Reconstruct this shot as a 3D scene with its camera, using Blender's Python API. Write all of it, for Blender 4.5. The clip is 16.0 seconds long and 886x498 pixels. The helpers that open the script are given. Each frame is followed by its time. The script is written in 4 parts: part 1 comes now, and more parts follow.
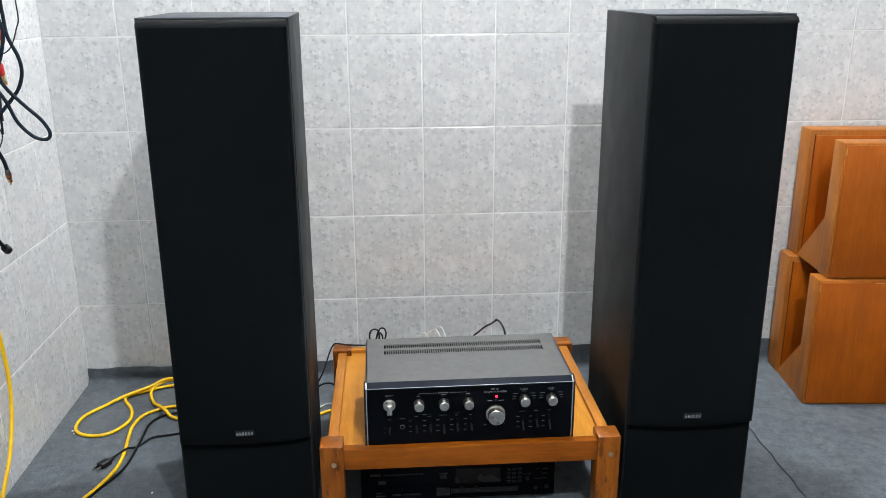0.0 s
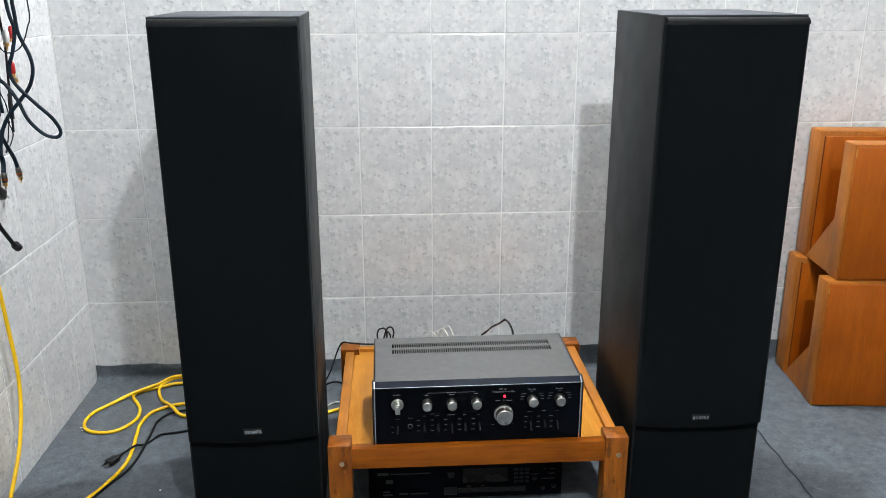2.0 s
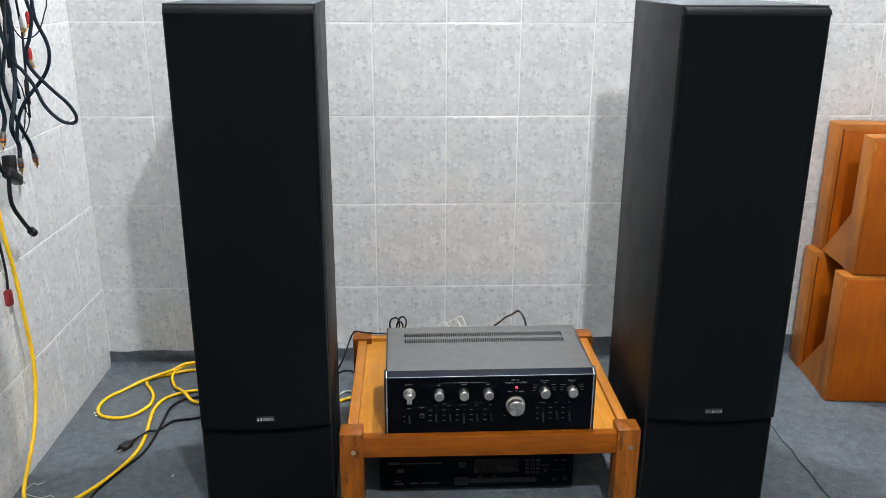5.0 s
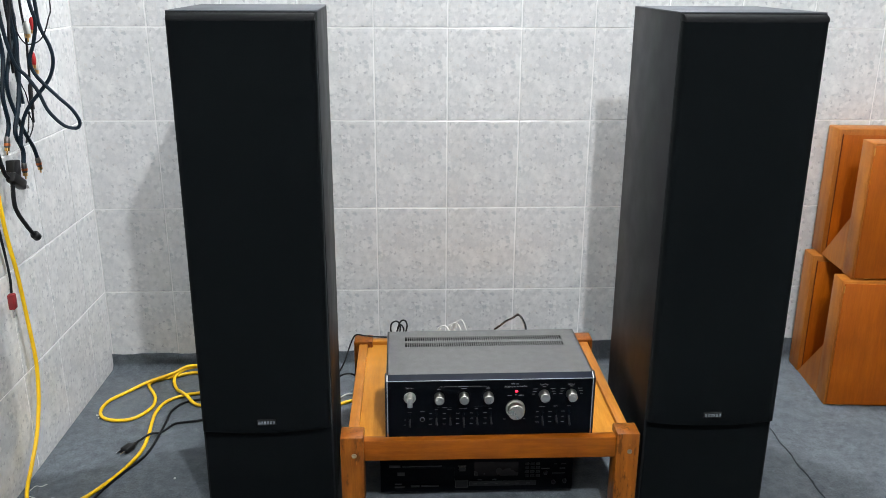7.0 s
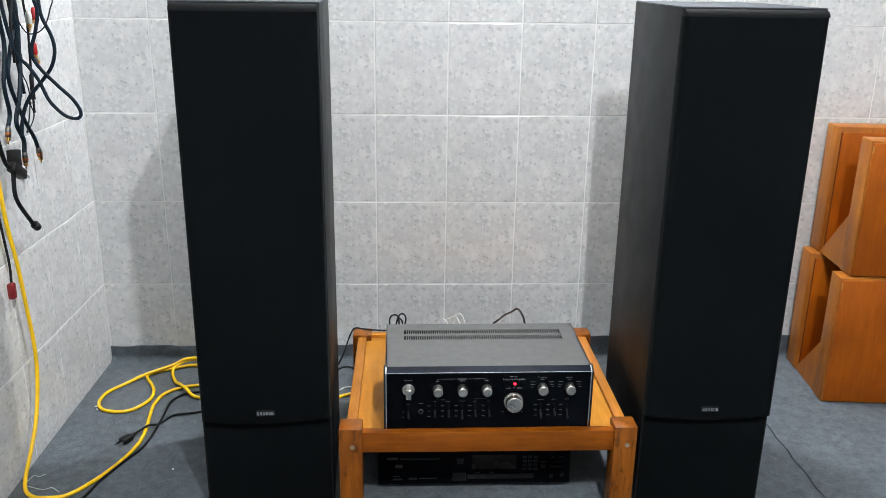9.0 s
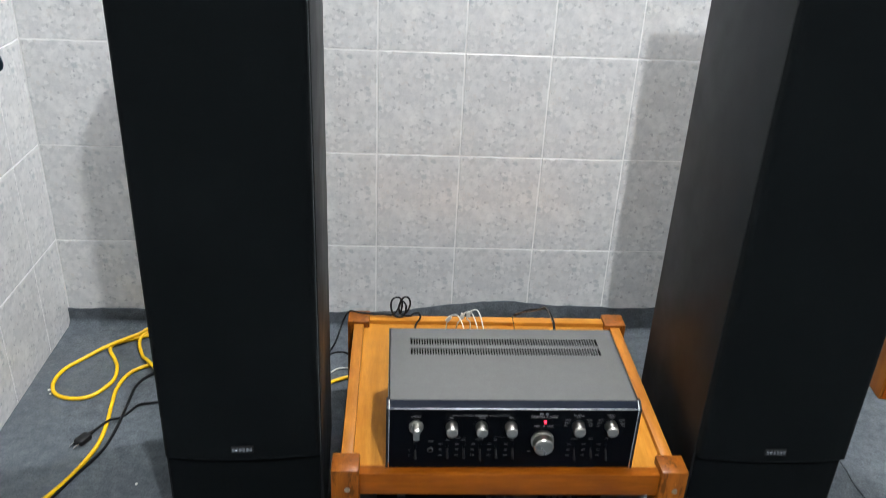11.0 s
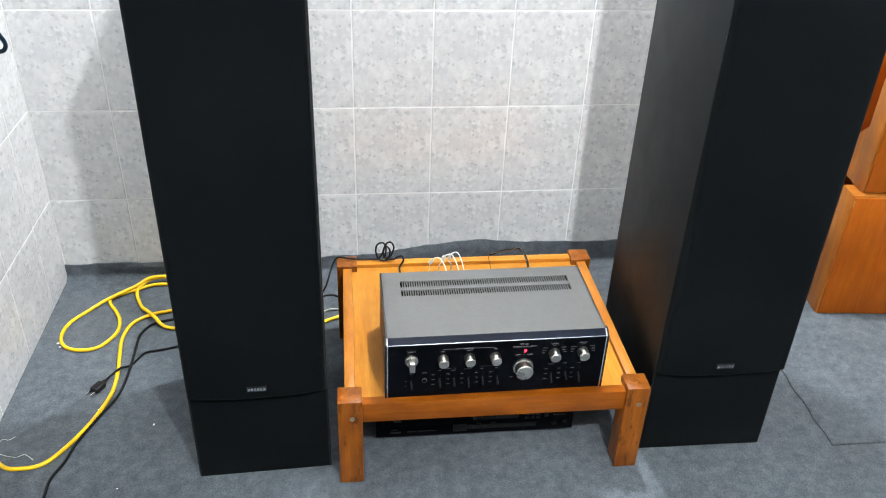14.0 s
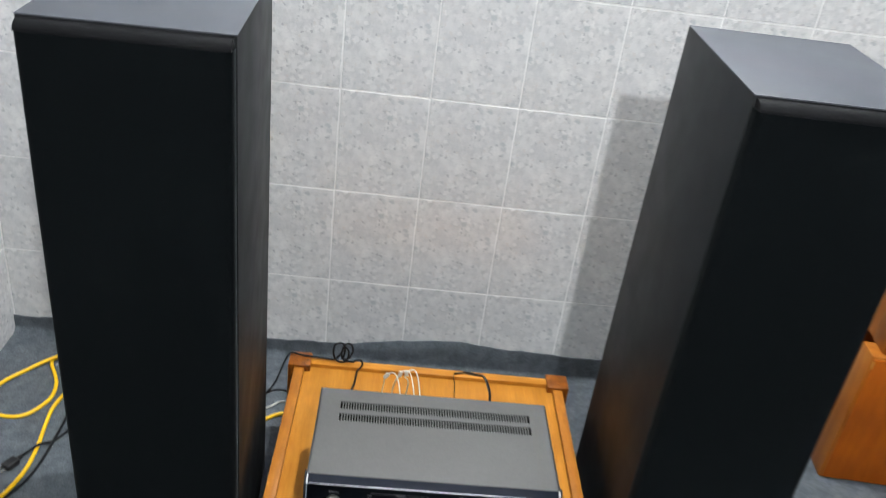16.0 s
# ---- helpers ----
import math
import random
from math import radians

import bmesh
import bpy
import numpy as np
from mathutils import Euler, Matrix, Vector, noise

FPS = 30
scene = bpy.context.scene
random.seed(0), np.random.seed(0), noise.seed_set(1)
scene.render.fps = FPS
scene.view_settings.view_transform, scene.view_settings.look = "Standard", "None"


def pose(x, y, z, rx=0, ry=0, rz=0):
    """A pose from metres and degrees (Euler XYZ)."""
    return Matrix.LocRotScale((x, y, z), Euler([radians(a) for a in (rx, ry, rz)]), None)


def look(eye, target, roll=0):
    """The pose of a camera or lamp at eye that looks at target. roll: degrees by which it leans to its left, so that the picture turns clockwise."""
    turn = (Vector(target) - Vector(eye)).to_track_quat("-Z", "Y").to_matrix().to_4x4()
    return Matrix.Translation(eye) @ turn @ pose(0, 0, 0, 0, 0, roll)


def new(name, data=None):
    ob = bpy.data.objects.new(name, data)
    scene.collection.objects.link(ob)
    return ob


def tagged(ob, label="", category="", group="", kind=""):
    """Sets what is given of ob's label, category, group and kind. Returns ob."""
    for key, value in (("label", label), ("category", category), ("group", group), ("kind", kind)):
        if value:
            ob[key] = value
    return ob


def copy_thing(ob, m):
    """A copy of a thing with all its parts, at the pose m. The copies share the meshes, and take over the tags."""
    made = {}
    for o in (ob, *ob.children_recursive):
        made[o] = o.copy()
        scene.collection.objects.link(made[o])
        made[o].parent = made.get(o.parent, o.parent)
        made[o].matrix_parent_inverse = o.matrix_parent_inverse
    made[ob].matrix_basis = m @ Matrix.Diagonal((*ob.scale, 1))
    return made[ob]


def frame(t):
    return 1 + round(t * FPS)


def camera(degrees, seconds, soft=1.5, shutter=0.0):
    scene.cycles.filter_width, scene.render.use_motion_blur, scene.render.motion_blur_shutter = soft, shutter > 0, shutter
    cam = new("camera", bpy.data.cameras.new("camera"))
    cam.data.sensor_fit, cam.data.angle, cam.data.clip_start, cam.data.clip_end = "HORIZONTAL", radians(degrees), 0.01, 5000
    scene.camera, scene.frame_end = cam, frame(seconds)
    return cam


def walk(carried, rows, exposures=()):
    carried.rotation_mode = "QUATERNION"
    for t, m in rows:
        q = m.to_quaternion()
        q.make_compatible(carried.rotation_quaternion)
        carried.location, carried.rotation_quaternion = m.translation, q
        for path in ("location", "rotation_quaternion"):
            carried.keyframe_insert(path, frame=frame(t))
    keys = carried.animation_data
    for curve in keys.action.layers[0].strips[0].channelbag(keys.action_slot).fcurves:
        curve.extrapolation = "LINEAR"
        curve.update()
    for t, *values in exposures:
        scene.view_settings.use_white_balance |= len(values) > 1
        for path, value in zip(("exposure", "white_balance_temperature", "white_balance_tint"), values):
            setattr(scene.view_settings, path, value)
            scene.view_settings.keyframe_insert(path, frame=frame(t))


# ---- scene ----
cam = camera(55.6, 16.0, soft=0.65, shutter=0.8)
PATH = [
    (0, (0.0004, 0.1767, 1.1108), (0.1265, 2.0827, 0.5153), -0.28),
    (0.5, (-0.0016, 0.1737, 1.1128), (0.1225, 2.0797, 0.5163), -0.28),
    (1, (-0.0086, 0.1757, 1.1148), (0.1165, 2.0817, 0.5163), -0.28),
    (1.5, (-0.0066, 0.1797, 1.1118), (0.1105, 2.0857, 0.5143), -0.18),
    (2, (-0.0066, 0.1777, 1.1138), (0.1065, 2.0837, 0.5143), -0.08),
    (2.5, (-0.0096, 0.1757, 1.1148), (0.0935, 2.0807, 0.5133), 0.12),
    (3, (-0.0096, 0.1797, 1.1118), (0.0865, 2.0847, 0.5083), 0.22),
    (3.5, (-0.0096, 0.1797, 1.1108), (0.0805, 2.0837, 0.5033), 0.22),
    (4, (-0.0106, 0.1817, 1.1078), (0.0755, 2.0847, 0.4953), 0.32),
    (6.5, (-0.0056, 0.1757, 1.1188), (0.0735, 2.0757, 0.4953), 0.22),
    (7, (-0.0066, 0.1727, 1.1208), (0.0725, 2.0747, 0.5033), 0.32),
    (7.5, (-0.0066, 0.1727, 1.1208), (0.0745, 2.0757, 0.5093), 0.22),
    (8, (-0.0116, 0.1757, 1.1178), (0.0755, 2.0787, 0.5063), 0.32),
    (8.5, (-0.0106, 0.1637, 1.1118), (0.0735, 2.0677, 0.5013), 0.62),
    (9, (-0.0106, 0.1647, 1.1098), (0.0735, 2.0647, 0.4903), 0.82),
    (9.2, (-0.0156, 0.1647, 1.1018), (0.0735, 2.0657, 0.4833), 1.12),
    (11.3, (-0.0482, 0.6202, 1.2865), (0.0659, 2.3872, 0.3478), 2.96),
    (11.5, (-0.0402, 0.5882, 1.3975), (0.0789, 2.3542, 0.4568), 2.96),
    (12, (-0.0239, 0.5375, 1.4532), (0.0952, 2.2915, 0.4882), 2.48),
    (12.5, (-0.0537, 0.4846, 1.4401), (0.0709, 2.2426, 0.4836), -0.41),
    (13, (-0.0962, 0.4651, 1.3554), (0.0735, 2.1981, 0.3792), -0.16),
    (13.5, (-0.1014, 0.4678, 1.3218), (0.0904, 2.1398, 0.2708), 0.69),
    (14, (-0.116, 0.4824, 1.3293), (0.0986, 2.1534, 0.2751), 2.18),
    (14.5, (-0.1039, 0.5131, 1.3448), (0.1313, 2.1941, 0.3001), 3.07),
    (15, (-0.0626, 0.5439, 1.3737), (0.1909, 2.2459, 0.3453), 5.13),
    (15.5, (0.0059, 0.601, 1.3885), (0.207, 2.334, 0.3942), 8.98),
    (16, (0.0443, 0.7106, 1.378), (0.169, 2.4476, 0.3895), 7.72),
]
walk(cam, [(t, look(eye, target, roll)) for t, eye, target, roll in PATH],
     [(0, 0.14), (9.2, 0.14), (11.3, 0.14), (12.0, 0.04), (12.7, 0.06), (13.4, 0.52), (14.0, 0.66), (14.5, 0.42), (15.0, 0.22), (15.5, 0.02), (16.0, 0.02)])

# ---- world and lamp ----
world = bpy.data.worlds.new("world")
scene.world = world
world.use_nodes = True
world.node_tree.nodes["Background"].inputs[0].default_value = (0.9, 0.95, 1.0, 1)
world.node_tree.nodes["Background"].inputs[1].default_value = 0.02

LAMPS = ((0.395, 0.02, 2.37), (0.39, 2.405, 2.37))


def bulb_light(place, watts, size):
    data = bpy.data.lights.new("ceiling_lamp_light", "POINT")
    data.shadow_soft_size, data.energy = size, watts
    data.color = (0.955, 0.985, 1.0)
    new("ceiling_lamp_light", data).matrix_world = pose(*place)


bulb_light(LAMPS[0], 214.0, 0.034)
bulb_light(LAMPS[1], 176.0, 0.032)

# ---- room measures ----
WALL_Y, WALL_X, TW, TH, ROW0, CEIL = 2.5, -0.895, 0.2, 0.25, -0.01, 2.49
EAST_X, SOUTH_Y = 2.30, -2.46


# ---- material helpers ----
def material(name):
    m = bpy.data.materials.new(name)
    m.use_nodes = True
    return m, m.node_tree, m.node_tree.nodes["Principled BSDF"]


def node(t, kind, **inputs):
    n = t.nodes.new(kind)
    for k, v in inputs.items():
        n.inputs[k.replace("_", " ")].default_value = v
    return n


def coords(t, scale=(1, 1, 1), shift_random=False):
    c = t.nodes.new("ShaderNodeTexCoord")
    mp = t.nodes.new("ShaderNodeMapping")
    mp.inputs["Scale"].default_value = scale
    t.links.new(c.outputs["Object"], mp.inputs["Vector"])
    if shift_random:
        info = t.nodes.new("ShaderNodeObjectInfo")
        mul = t.nodes.new("ShaderNodeMath")
        mul.operation = "MULTIPLY"
        mul.inputs[1].default_value = 37.0
        t.links.new(info.outputs["Random"], mul.inputs[0])
        t.links.new(mul.outputs[0], mp.inputs["Location"])
    return mp.outputs[0]


def noise_tex(t, vec, scale, detail=3.0, rough=0.5):
    n = node(t, "ShaderNodeTexNoise", Scale=scale, Detail=detail, Roughness=rough)
    t.links.new(vec, n.inputs["Vector"])
    return n.outputs["Fac"]


def ramp(t, fac, stops):
    r = t.nodes.new("ShaderNodeValToRGB")
    els = r.color_ramp.elements
    while len(els) < len(stops):
        els.new(0.5)
    for e, (p, c) in zip(els, stops):
        e.position = p
        e.color = (c, c, c, 1) if isinstance(c, (int, float)) else (*c, 1)
    t.links.new(fac, r.inputs[0])
    return r.outputs[0]


def mix(t, fac, a, b, mode="MIX"):
    m = t.nodes.new("ShaderNodeMix")
    m.data_type, m.blend_type = "RGBA", mode
    for sock, v in ((m.inputs[0], fac), (m.inputs[6], a), (m.inputs[7], b)):
        if isinstance(v, bpy.types.NodeSocket):
            t.links.new(v, sock)
        else:
            sock.default_value = v if isinstance(v, (int, float)) else (*v, 1)
    return m.outputs[2]


def bump(t, bsdf, height, strength, distance=0.002):
    b = node(t, "ShaderNodeBump", Strength=strength, Distance=distance)
    t.links.new(height, b.inputs["Height"])
    t.links.new(b.outputs[0], bsdf.inputs["Normal"])


def simple(name, colour, rough=0.5, metal=0.0, spec=0.5, vary=0.15, scale=60.0, bumps=0.0):
    m, t, b = material(name)
    v = coords(t, shift_random=True)
    n = noise_tex(t, v, scale)
    lo = tuple(c * (1 - vary) for c in colour)
    hi = tuple(min(1, c * (1 + vary)) for c in colour)
    t.links.new(ramp(t, n, [(0.3, lo), (0.7, hi)]), b.inputs["Base Color"])
    n2 = noise_tex(t, v, scale * 0.2)
    t.links.new(ramp(t, n2, [(0.3, max(0, rough - 0.06)), (0.7, min(1, rough + 0.06))]), b.inputs["Roughness"])
    b.inputs["Metallic"].default_value = metal
    b.inputs["Specular IOR Level"].default_value = spec
    if bumps:
        bump(t, b, noise_tex(t, v, scale * 6), bumps, 0.001)
    return m


def make_tile():
    m, t, b = material("printed_tile")
    v = coords(t)
    warp = node(t, "ShaderNodeTexNoise", Scale=95.0, Detail=4.0, Roughness=0.7)
    t.links.new(v, warp.inputs["Vector"])
    off = t.nodes.new("ShaderNodeVectorMath")
    off.operation = "MULTIPLY_ADD"
    t.links.new(warp.outputs["Color"], off.inputs[0])
    off.inputs[1].default_value = (0.020, 0.014, 0.024)
    t.links.new(v, off.inputs[2])
    cloud = ramp(t, noise_tex(t, v, 22.0, 4.0, 0.6), [(0.32, (0.575, 0.585, 0.600)), (0.52, (0.630, 0.634, 0.640)), (0.7, (0.690, 0.690, 0.690))])
    col = mix(t, 1.0, cloud, ramp(t, noise_tex(t, off.outputs[0], 64.0, 5.0, 0.65), [(0.32, (0.86, 0.87, 0.88)), (0.5, (1.0, 1.0, 1.0)), (0.68, (1.10, 1.10, 1.09))]), "MULTIPLY")

    def flakes(scale, pick, size, colour, amount, col):
        vo = node(t, "ShaderNodeTexVoronoi", Scale=scale, Randomness=1.0)
        t.links.new(off.outputs[0], vo.inputs["Vector"])
        sep = t.nodes.new("ShaderNodeSeparateColor")
        t.links.new(vo.outputs["Color"], sep.inputs[0])
        chosen = ramp(t, sep.outputs[0], [(pick, 1.0), (pick + 0.04, 0.0)])
        near = ramp(t, vo.outputs["Distance"], [(size, 1.0), (size + 0.16, 0.0)])
        both = mix(t, 1.0, chosen, near, "MULTIPLY")
        fac = mix(t, 1.0, both, (amount, amount, amount), "MULTIPLY")
        return mix(t, fac, col, colour)

    col = flakes(40.0, 0.34, 0.40, (0.74, 0.745, 0.745), 0.42, col)
    col = flakes(66.0, 0.28, 0.34, (0.47, 0.485, 0.50), 0.55, col)
    col = flakes(62.0, 0.30, 0.30, (0.79, 0.79, 0.785), 0.55, col)
    col = flakes(46.0, 0.15, 0.20, (0.38, 0.42, 0.45), 0.62, col)
    col = flakes(98.0, 0.18, 0.26, (0.36, 0.38, 0.40), 0.7, col)
    col = flakes(130.0, 0.12, 0.34, (0.60, 0.57, 0.55), 0.5, col)
    info = t.nodes.new("ShaderNodeObjectInfo")
    tone = ramp(t, info.outputs["Random"], [(0.0, 0.965), (1.0, 1.0)])
    col = mix(t, 1.0, col, tone, "MULTIPLY")
    t.links.new(col, b.inputs["Base Color"])
    b.inputs["Roughness"].default_value = 0.22
    b.inputs["Specular IOR Level"].default_value = 0.85
    bump(t, b, noise_tex(t, v, 160.0), 0.10, 0.0008)
    return m


def make_carpet():
    m, t, b = material("grey_felt_carpet")
    v = coords(t)
    fine = noise_tex(t, v, 260.0, 6.0, 0.75)
    mid = noise_tex(t, v, 38.0, 5.0, 0.65)
    large = noise_tex(t, v, 3.2, 4.0, 0.6)
    col = ramp(t, fine, [(0.30, (0.046, 0.056, 0.066)), (0.70, (0.130, 0.148, 0.168))])
    col = mix(t, 1.0, col, ramp(t, mid, [(0.3, (0.62, 0.63, 0.64)), (0.7, (1.25, 1.25, 1.25))]), "MULTIPLY")
    col = mix(t, 1.0, col, ramp(t, large, [(0.3, (0.82, 0.82, 0.83)), (0.7, (1.15, 1.15, 1.14))]), "MULTIPLY")
    t.links.new(col, b.inputs["Base Color"])
    b.inputs["Roughness"].default_value = 0.95
    b.inputs["Specular IOR Level"].default_value = 0.15
    b.inputs["Sheen Weight"].default_value = 0.15
    bump(t, b, mix(t, 0.4, fine, mid), 0.7, 0.003)
    return m


def make_wood(name, dark, light, axis, rough=0.34, spec=0.22, stain=0.0):
    """Varnished wood with its grain along the given local axis."""
    m, t, b = material(name)
    sc = [9.0, 9.0, 9.0]
    sc[axis] = 0.9
    v = coords(t, sc, shift_random=True)
    grain = noise_tex(t, v, 6.0, 6.0, 0.65)
    fine = noise_tex(t, v, 30.0, 4.0, 0.7)
    blot = noise_tex(t, coords(t, shift_random=True), 9.0, 3.0)
    col = ramp(t, grain, [(0.3, dark), (0.52, tuple((a + c) / 2 for a, c in zip(dark, light))), (0.72, light)])
    col = mix(t, 1.0, col, ramp(t, fine, [(0.3, (0.86, 0.84, 0.80)), (0.7, (1.06, 1.06, 1.06))]), "MULTIPLY")
    col = mix(t, 1.0, col, ramp(t, blot, [(0.3, (0.84, 0.80, 0.74)), (0.7, (1.08, 1.08, 1.08))]), "MULTIPLY")
    if stain:
        sv = [34.0, 34.0, 34.0]
        sv[axis] = 9.0
        spots = ramp(t, noise_tex(t, coords(t, sv, shift_random=True), 2.2, 5.0, 0.7), [(0.54, 0.0), (0.62, stain)])
        col = mix(t, spots, col, tuple(a * 0.30 for a in dark))
        rubs = ramp(t, noise_tex(t, coords(t, sv, shift_random=True), 5.0, 3.0, 0.6), [(0.64, 0.0), (0.72, stain * 0.5)])
        col = mix(t, rubs, col, tuple(min(1.0, a * 1.5 + 0.02) for a in light))
    t.links.new(col, b.inputs["Base Color"])
    t.links.new(ramp(t, fine, [(0.3, rough - 0.06), (0.7, rough + 0.1)]), b.inputs["Roughness"])
    b.inputs["Specular IOR Level"].default_value = spec
    bump(t, b, grain, 0.12, 0.001)
    return m


def make_vinyl():
    m, t, b = material("black_ash_vinyl")
    v = coords(t, (90, 90, 2.5))
    g = noise_tex(t, v, 8.0, 4.0, 0.6)
    t.links.new(ramp(t, g, [(0.3, (0.0105, 0.0113, 0.0125)), (0.7, (0.0126, 0.0136, 0.0150))]), b.inputs["Base Color"])
    t.links.new(ramp(t, noise_tex(t, coords(t), 14.0), [(0.3, 0.45), (0.7, 0.54)]), b.inputs["Roughness"])
    b.inputs["Specular IOR Level"].default_value = 0.10
    bump(t, b, g, 0.015, 0.0005)
    return m


def make_cloth():
    m, t, b = material("black_grille_cloth")
    v = coords(t)
    w = node(t, "ShaderNodeTexNoise", Scale=900.0, Detail=2.0)
    t.links.new(v, w.inputs["Vector"])
    t.links.new(ramp(t, w.outputs["Fac"], [(0.3, (0.0009, 0.0015, 0.0019)), (0.7, (0.0024, 0.0036, 0.0044))]), b.inputs["Base Color"])
    b.inputs["Roughness"].default_value = 0.9
    b.inputs["Specular IOR Level"].default_value = 0.07
    b.inputs["Sheen Weight"].default_value = 0.035
    b.inputs["Sheen Tint"].default_value = (0.82, 0.96, 1.0, 1)
    b.inputs["Sheen Roughness"].default_value = 0.35
    bump(t, b, w.outputs["Fac"], 0.4, 0.001)
    return m


def glow(name, colour, strength):
    m, t, b = material(name)
    b.inputs["Base Color"].default_value = (*colour, 1)
    b.inputs["Emission Color"].default_value = (*colour, 1)
    b.inputs["Emission Strength"].default_value = strength
    return m


TILE = make_tile()
GROUT = simple("white_grout", (0.76, 0.76, 0.755), 0.8, vary=0.05, scale=25, bumps=0.2)
PLASTER = simple("white_plaster", (0.78, 0.78, 0.77), 0.85, vary=0.03, scale=4, bumps=0.1)
# Unseen east and south walls: their grey is chosen to cut bounced light.
WALL_GREY = simple("unseen_wall_grey", (0.50, 0.50, 0.49), 0.85, vary=0.04, scale=4, bumps=0.1)
CARPET = make_carpet()
VINYL, CLOTH = make_vinyl(), make_cloth()
# Front rail and posts are toned darker than the other pine parts.
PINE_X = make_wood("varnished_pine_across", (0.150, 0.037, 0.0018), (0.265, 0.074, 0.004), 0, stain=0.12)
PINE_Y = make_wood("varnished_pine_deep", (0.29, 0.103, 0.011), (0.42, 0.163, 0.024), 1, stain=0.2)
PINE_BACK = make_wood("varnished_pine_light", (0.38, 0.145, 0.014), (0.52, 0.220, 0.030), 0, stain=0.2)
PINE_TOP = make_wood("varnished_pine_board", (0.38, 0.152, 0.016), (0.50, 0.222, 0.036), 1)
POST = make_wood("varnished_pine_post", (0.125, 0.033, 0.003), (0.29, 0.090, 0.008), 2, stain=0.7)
HORN_X = make_wood("amber_veneer_across", (0.290, 0.062, 0.0007), (0.370, 0.092, 0.0018), 2, 0.34, 0.28)
HORN_Z = make_wood("amber_veneer_side", (0.27, 0.078, 0.006), (0.38, 0.135, 0.018), 2, 0.4, 0.3)
HORN_EDGE = make_wood("veneer_highlight", (0.42, 0.17, 0.03), (0.55, 0.27, 0.07), 2, 0.5, 0.3)
HORN_GROOVE = make_wood("groove_shade", (0.10, 0.018, 0.001), (0.15, 0.028, 0.002), 2, 0.6, 0.2)
COVER = simple("grey_hammered_steel", (0.074, 0.074, 0.073), 0.44, 0.0, 0.40, 0.06, 240, 0.12)
PANEL = simple("black_anodised_panel", (0.0010, 0.0015, 0.0026), 0.45, 0.0, 0.05, 0.1, 80)
BEVEL = simple("navy_black_trim", (0.0035, 0.0055, 0.012), 0.32, 0.0, 0.12, 0.1, 60)
DARK = simple("dark_inside", (0.0025, 0.0025, 0.0025), 0.9, 0, 0.05)
ALU = simple("brushed_aluminium", (0.54, 0.52, 0.48), 0.32, 1.0, 0.5, 0.08, 300)
CHROME = simple("bright_trim", (0.75, 0.75, 0.76), 0.22, 1.0)
PRINT = simple("printed_white", (0.15, 0.15, 0.16), 0.6)
PRINT_DIM = simple("printed_grey", (0.016, 0.016, 0.017), 0.6)
GLASS_DARK = simple("smoked_display", (0.011, 0.009, 0.009), 0.25, 0.0, 0.2)
BLACKPL = simple("black_plastic", (0.008, 0.008, 0.009), 0.45, 0.0, 0.3)
RUBBER = simple("black_cord_rubber", (0.006, 0.007, 0.009), 0.55, 0.0, 0.22)
TEAL = simple("blue_black_cable", (0.003, 0.011, 0.020), 0.5, 0.0, 0.2)
YELLOW = simple("yellow_cord_jacket", (0.88, 0.53, 0.004), 0.42, vary=0.1, scale=20)
WHITEPL = simple("white_plastic", (0.58, 0.58, 0.55), 0.45)
REDPL = simple("red_plastic", (0.42, 0.012, 0.012), 0.45)
GOLD = simple("gold_plated_metal", (0.70, 0.42, 0.16), 0.28, 1.0)
SATIN = simple("satin_black_roll", (0.0028, 0.0030, 0.0038), 0.6, 0.0, 0.10, 0.1, 90)
# Speaker tops: vinyl painted paler and bluer for the light they catch.
TOP_PALE = simple("pale_lit_top", (0.050, 0.055, 0.066), 0.50, 0.0, 0.24, 0.05, 12)
SEAM = simple("seam_shade", (0.030, 0.033, 0.038), 0.95, 0.0, 0.1)
LINT = simple("white_lint", (0.7, 0.7, 0.68), 0.9)
LED = glow("red_lamp", (1.0, 0.015, 0.04), 3.5)
DIFFUSER = glow("lamp_diffuser", (0.97, 0.985, 1.0), 3.0)


# ---- mesh helpers ----
def finish(bm, name, mat):
    me = bpy.data.meshes.new(name)
    bm.normal_update()
    bm.to_mesh(me)
    bm.free()
    for mm in (mat if isinstance(mat, (list, tuple)) else [mat]):
        me.materials.append(mm)
    return me


def smooth(me, angle=0.7):
    me.polygons.foreach_set("use_smooth", [True] * len(me.polygons))
    me.set_sharp_from_angle(angle=angle)


def part(name, bm, mat, parent=None, label="", round_=True):
    me = finish(bm, name, mat)
    if round_:
        smooth(me)
    ob = new(name, me)
    if parent is not None:
        ob.parent = parent
    if label:
        tagged(ob, label)
    return ob


def holder(name, m, label, category, group="", kind=""):
    ob = new(name)
    ob.empty_display_size = 0.05
    ob.matrix_world = m
    return tagged(ob, label, category, group, kind)


def box(bm, x0, x1, y0, y1, z0, z1, r=0.0, seg=2):
    made = bmesh.ops.create_cube(bm, size=1.0)["verts"]
    bmesh.ops.scale(bm, vec=(x1 - x0, y1 - y0, z1 - z0), verts=made)
    bmesh.ops.translate(bm, vec=((x0 + x1) / 2, (y0 + y1) / 2, (z0 + z1) / 2), verts=made)
    if r > 0:
        edges = list({e for v in made for e in v.link_edges})
        bmesh.ops.bevel(bm, geom=edges, offset=r, segments=seg, affect="EDGES", profile=0.5)
    return bm


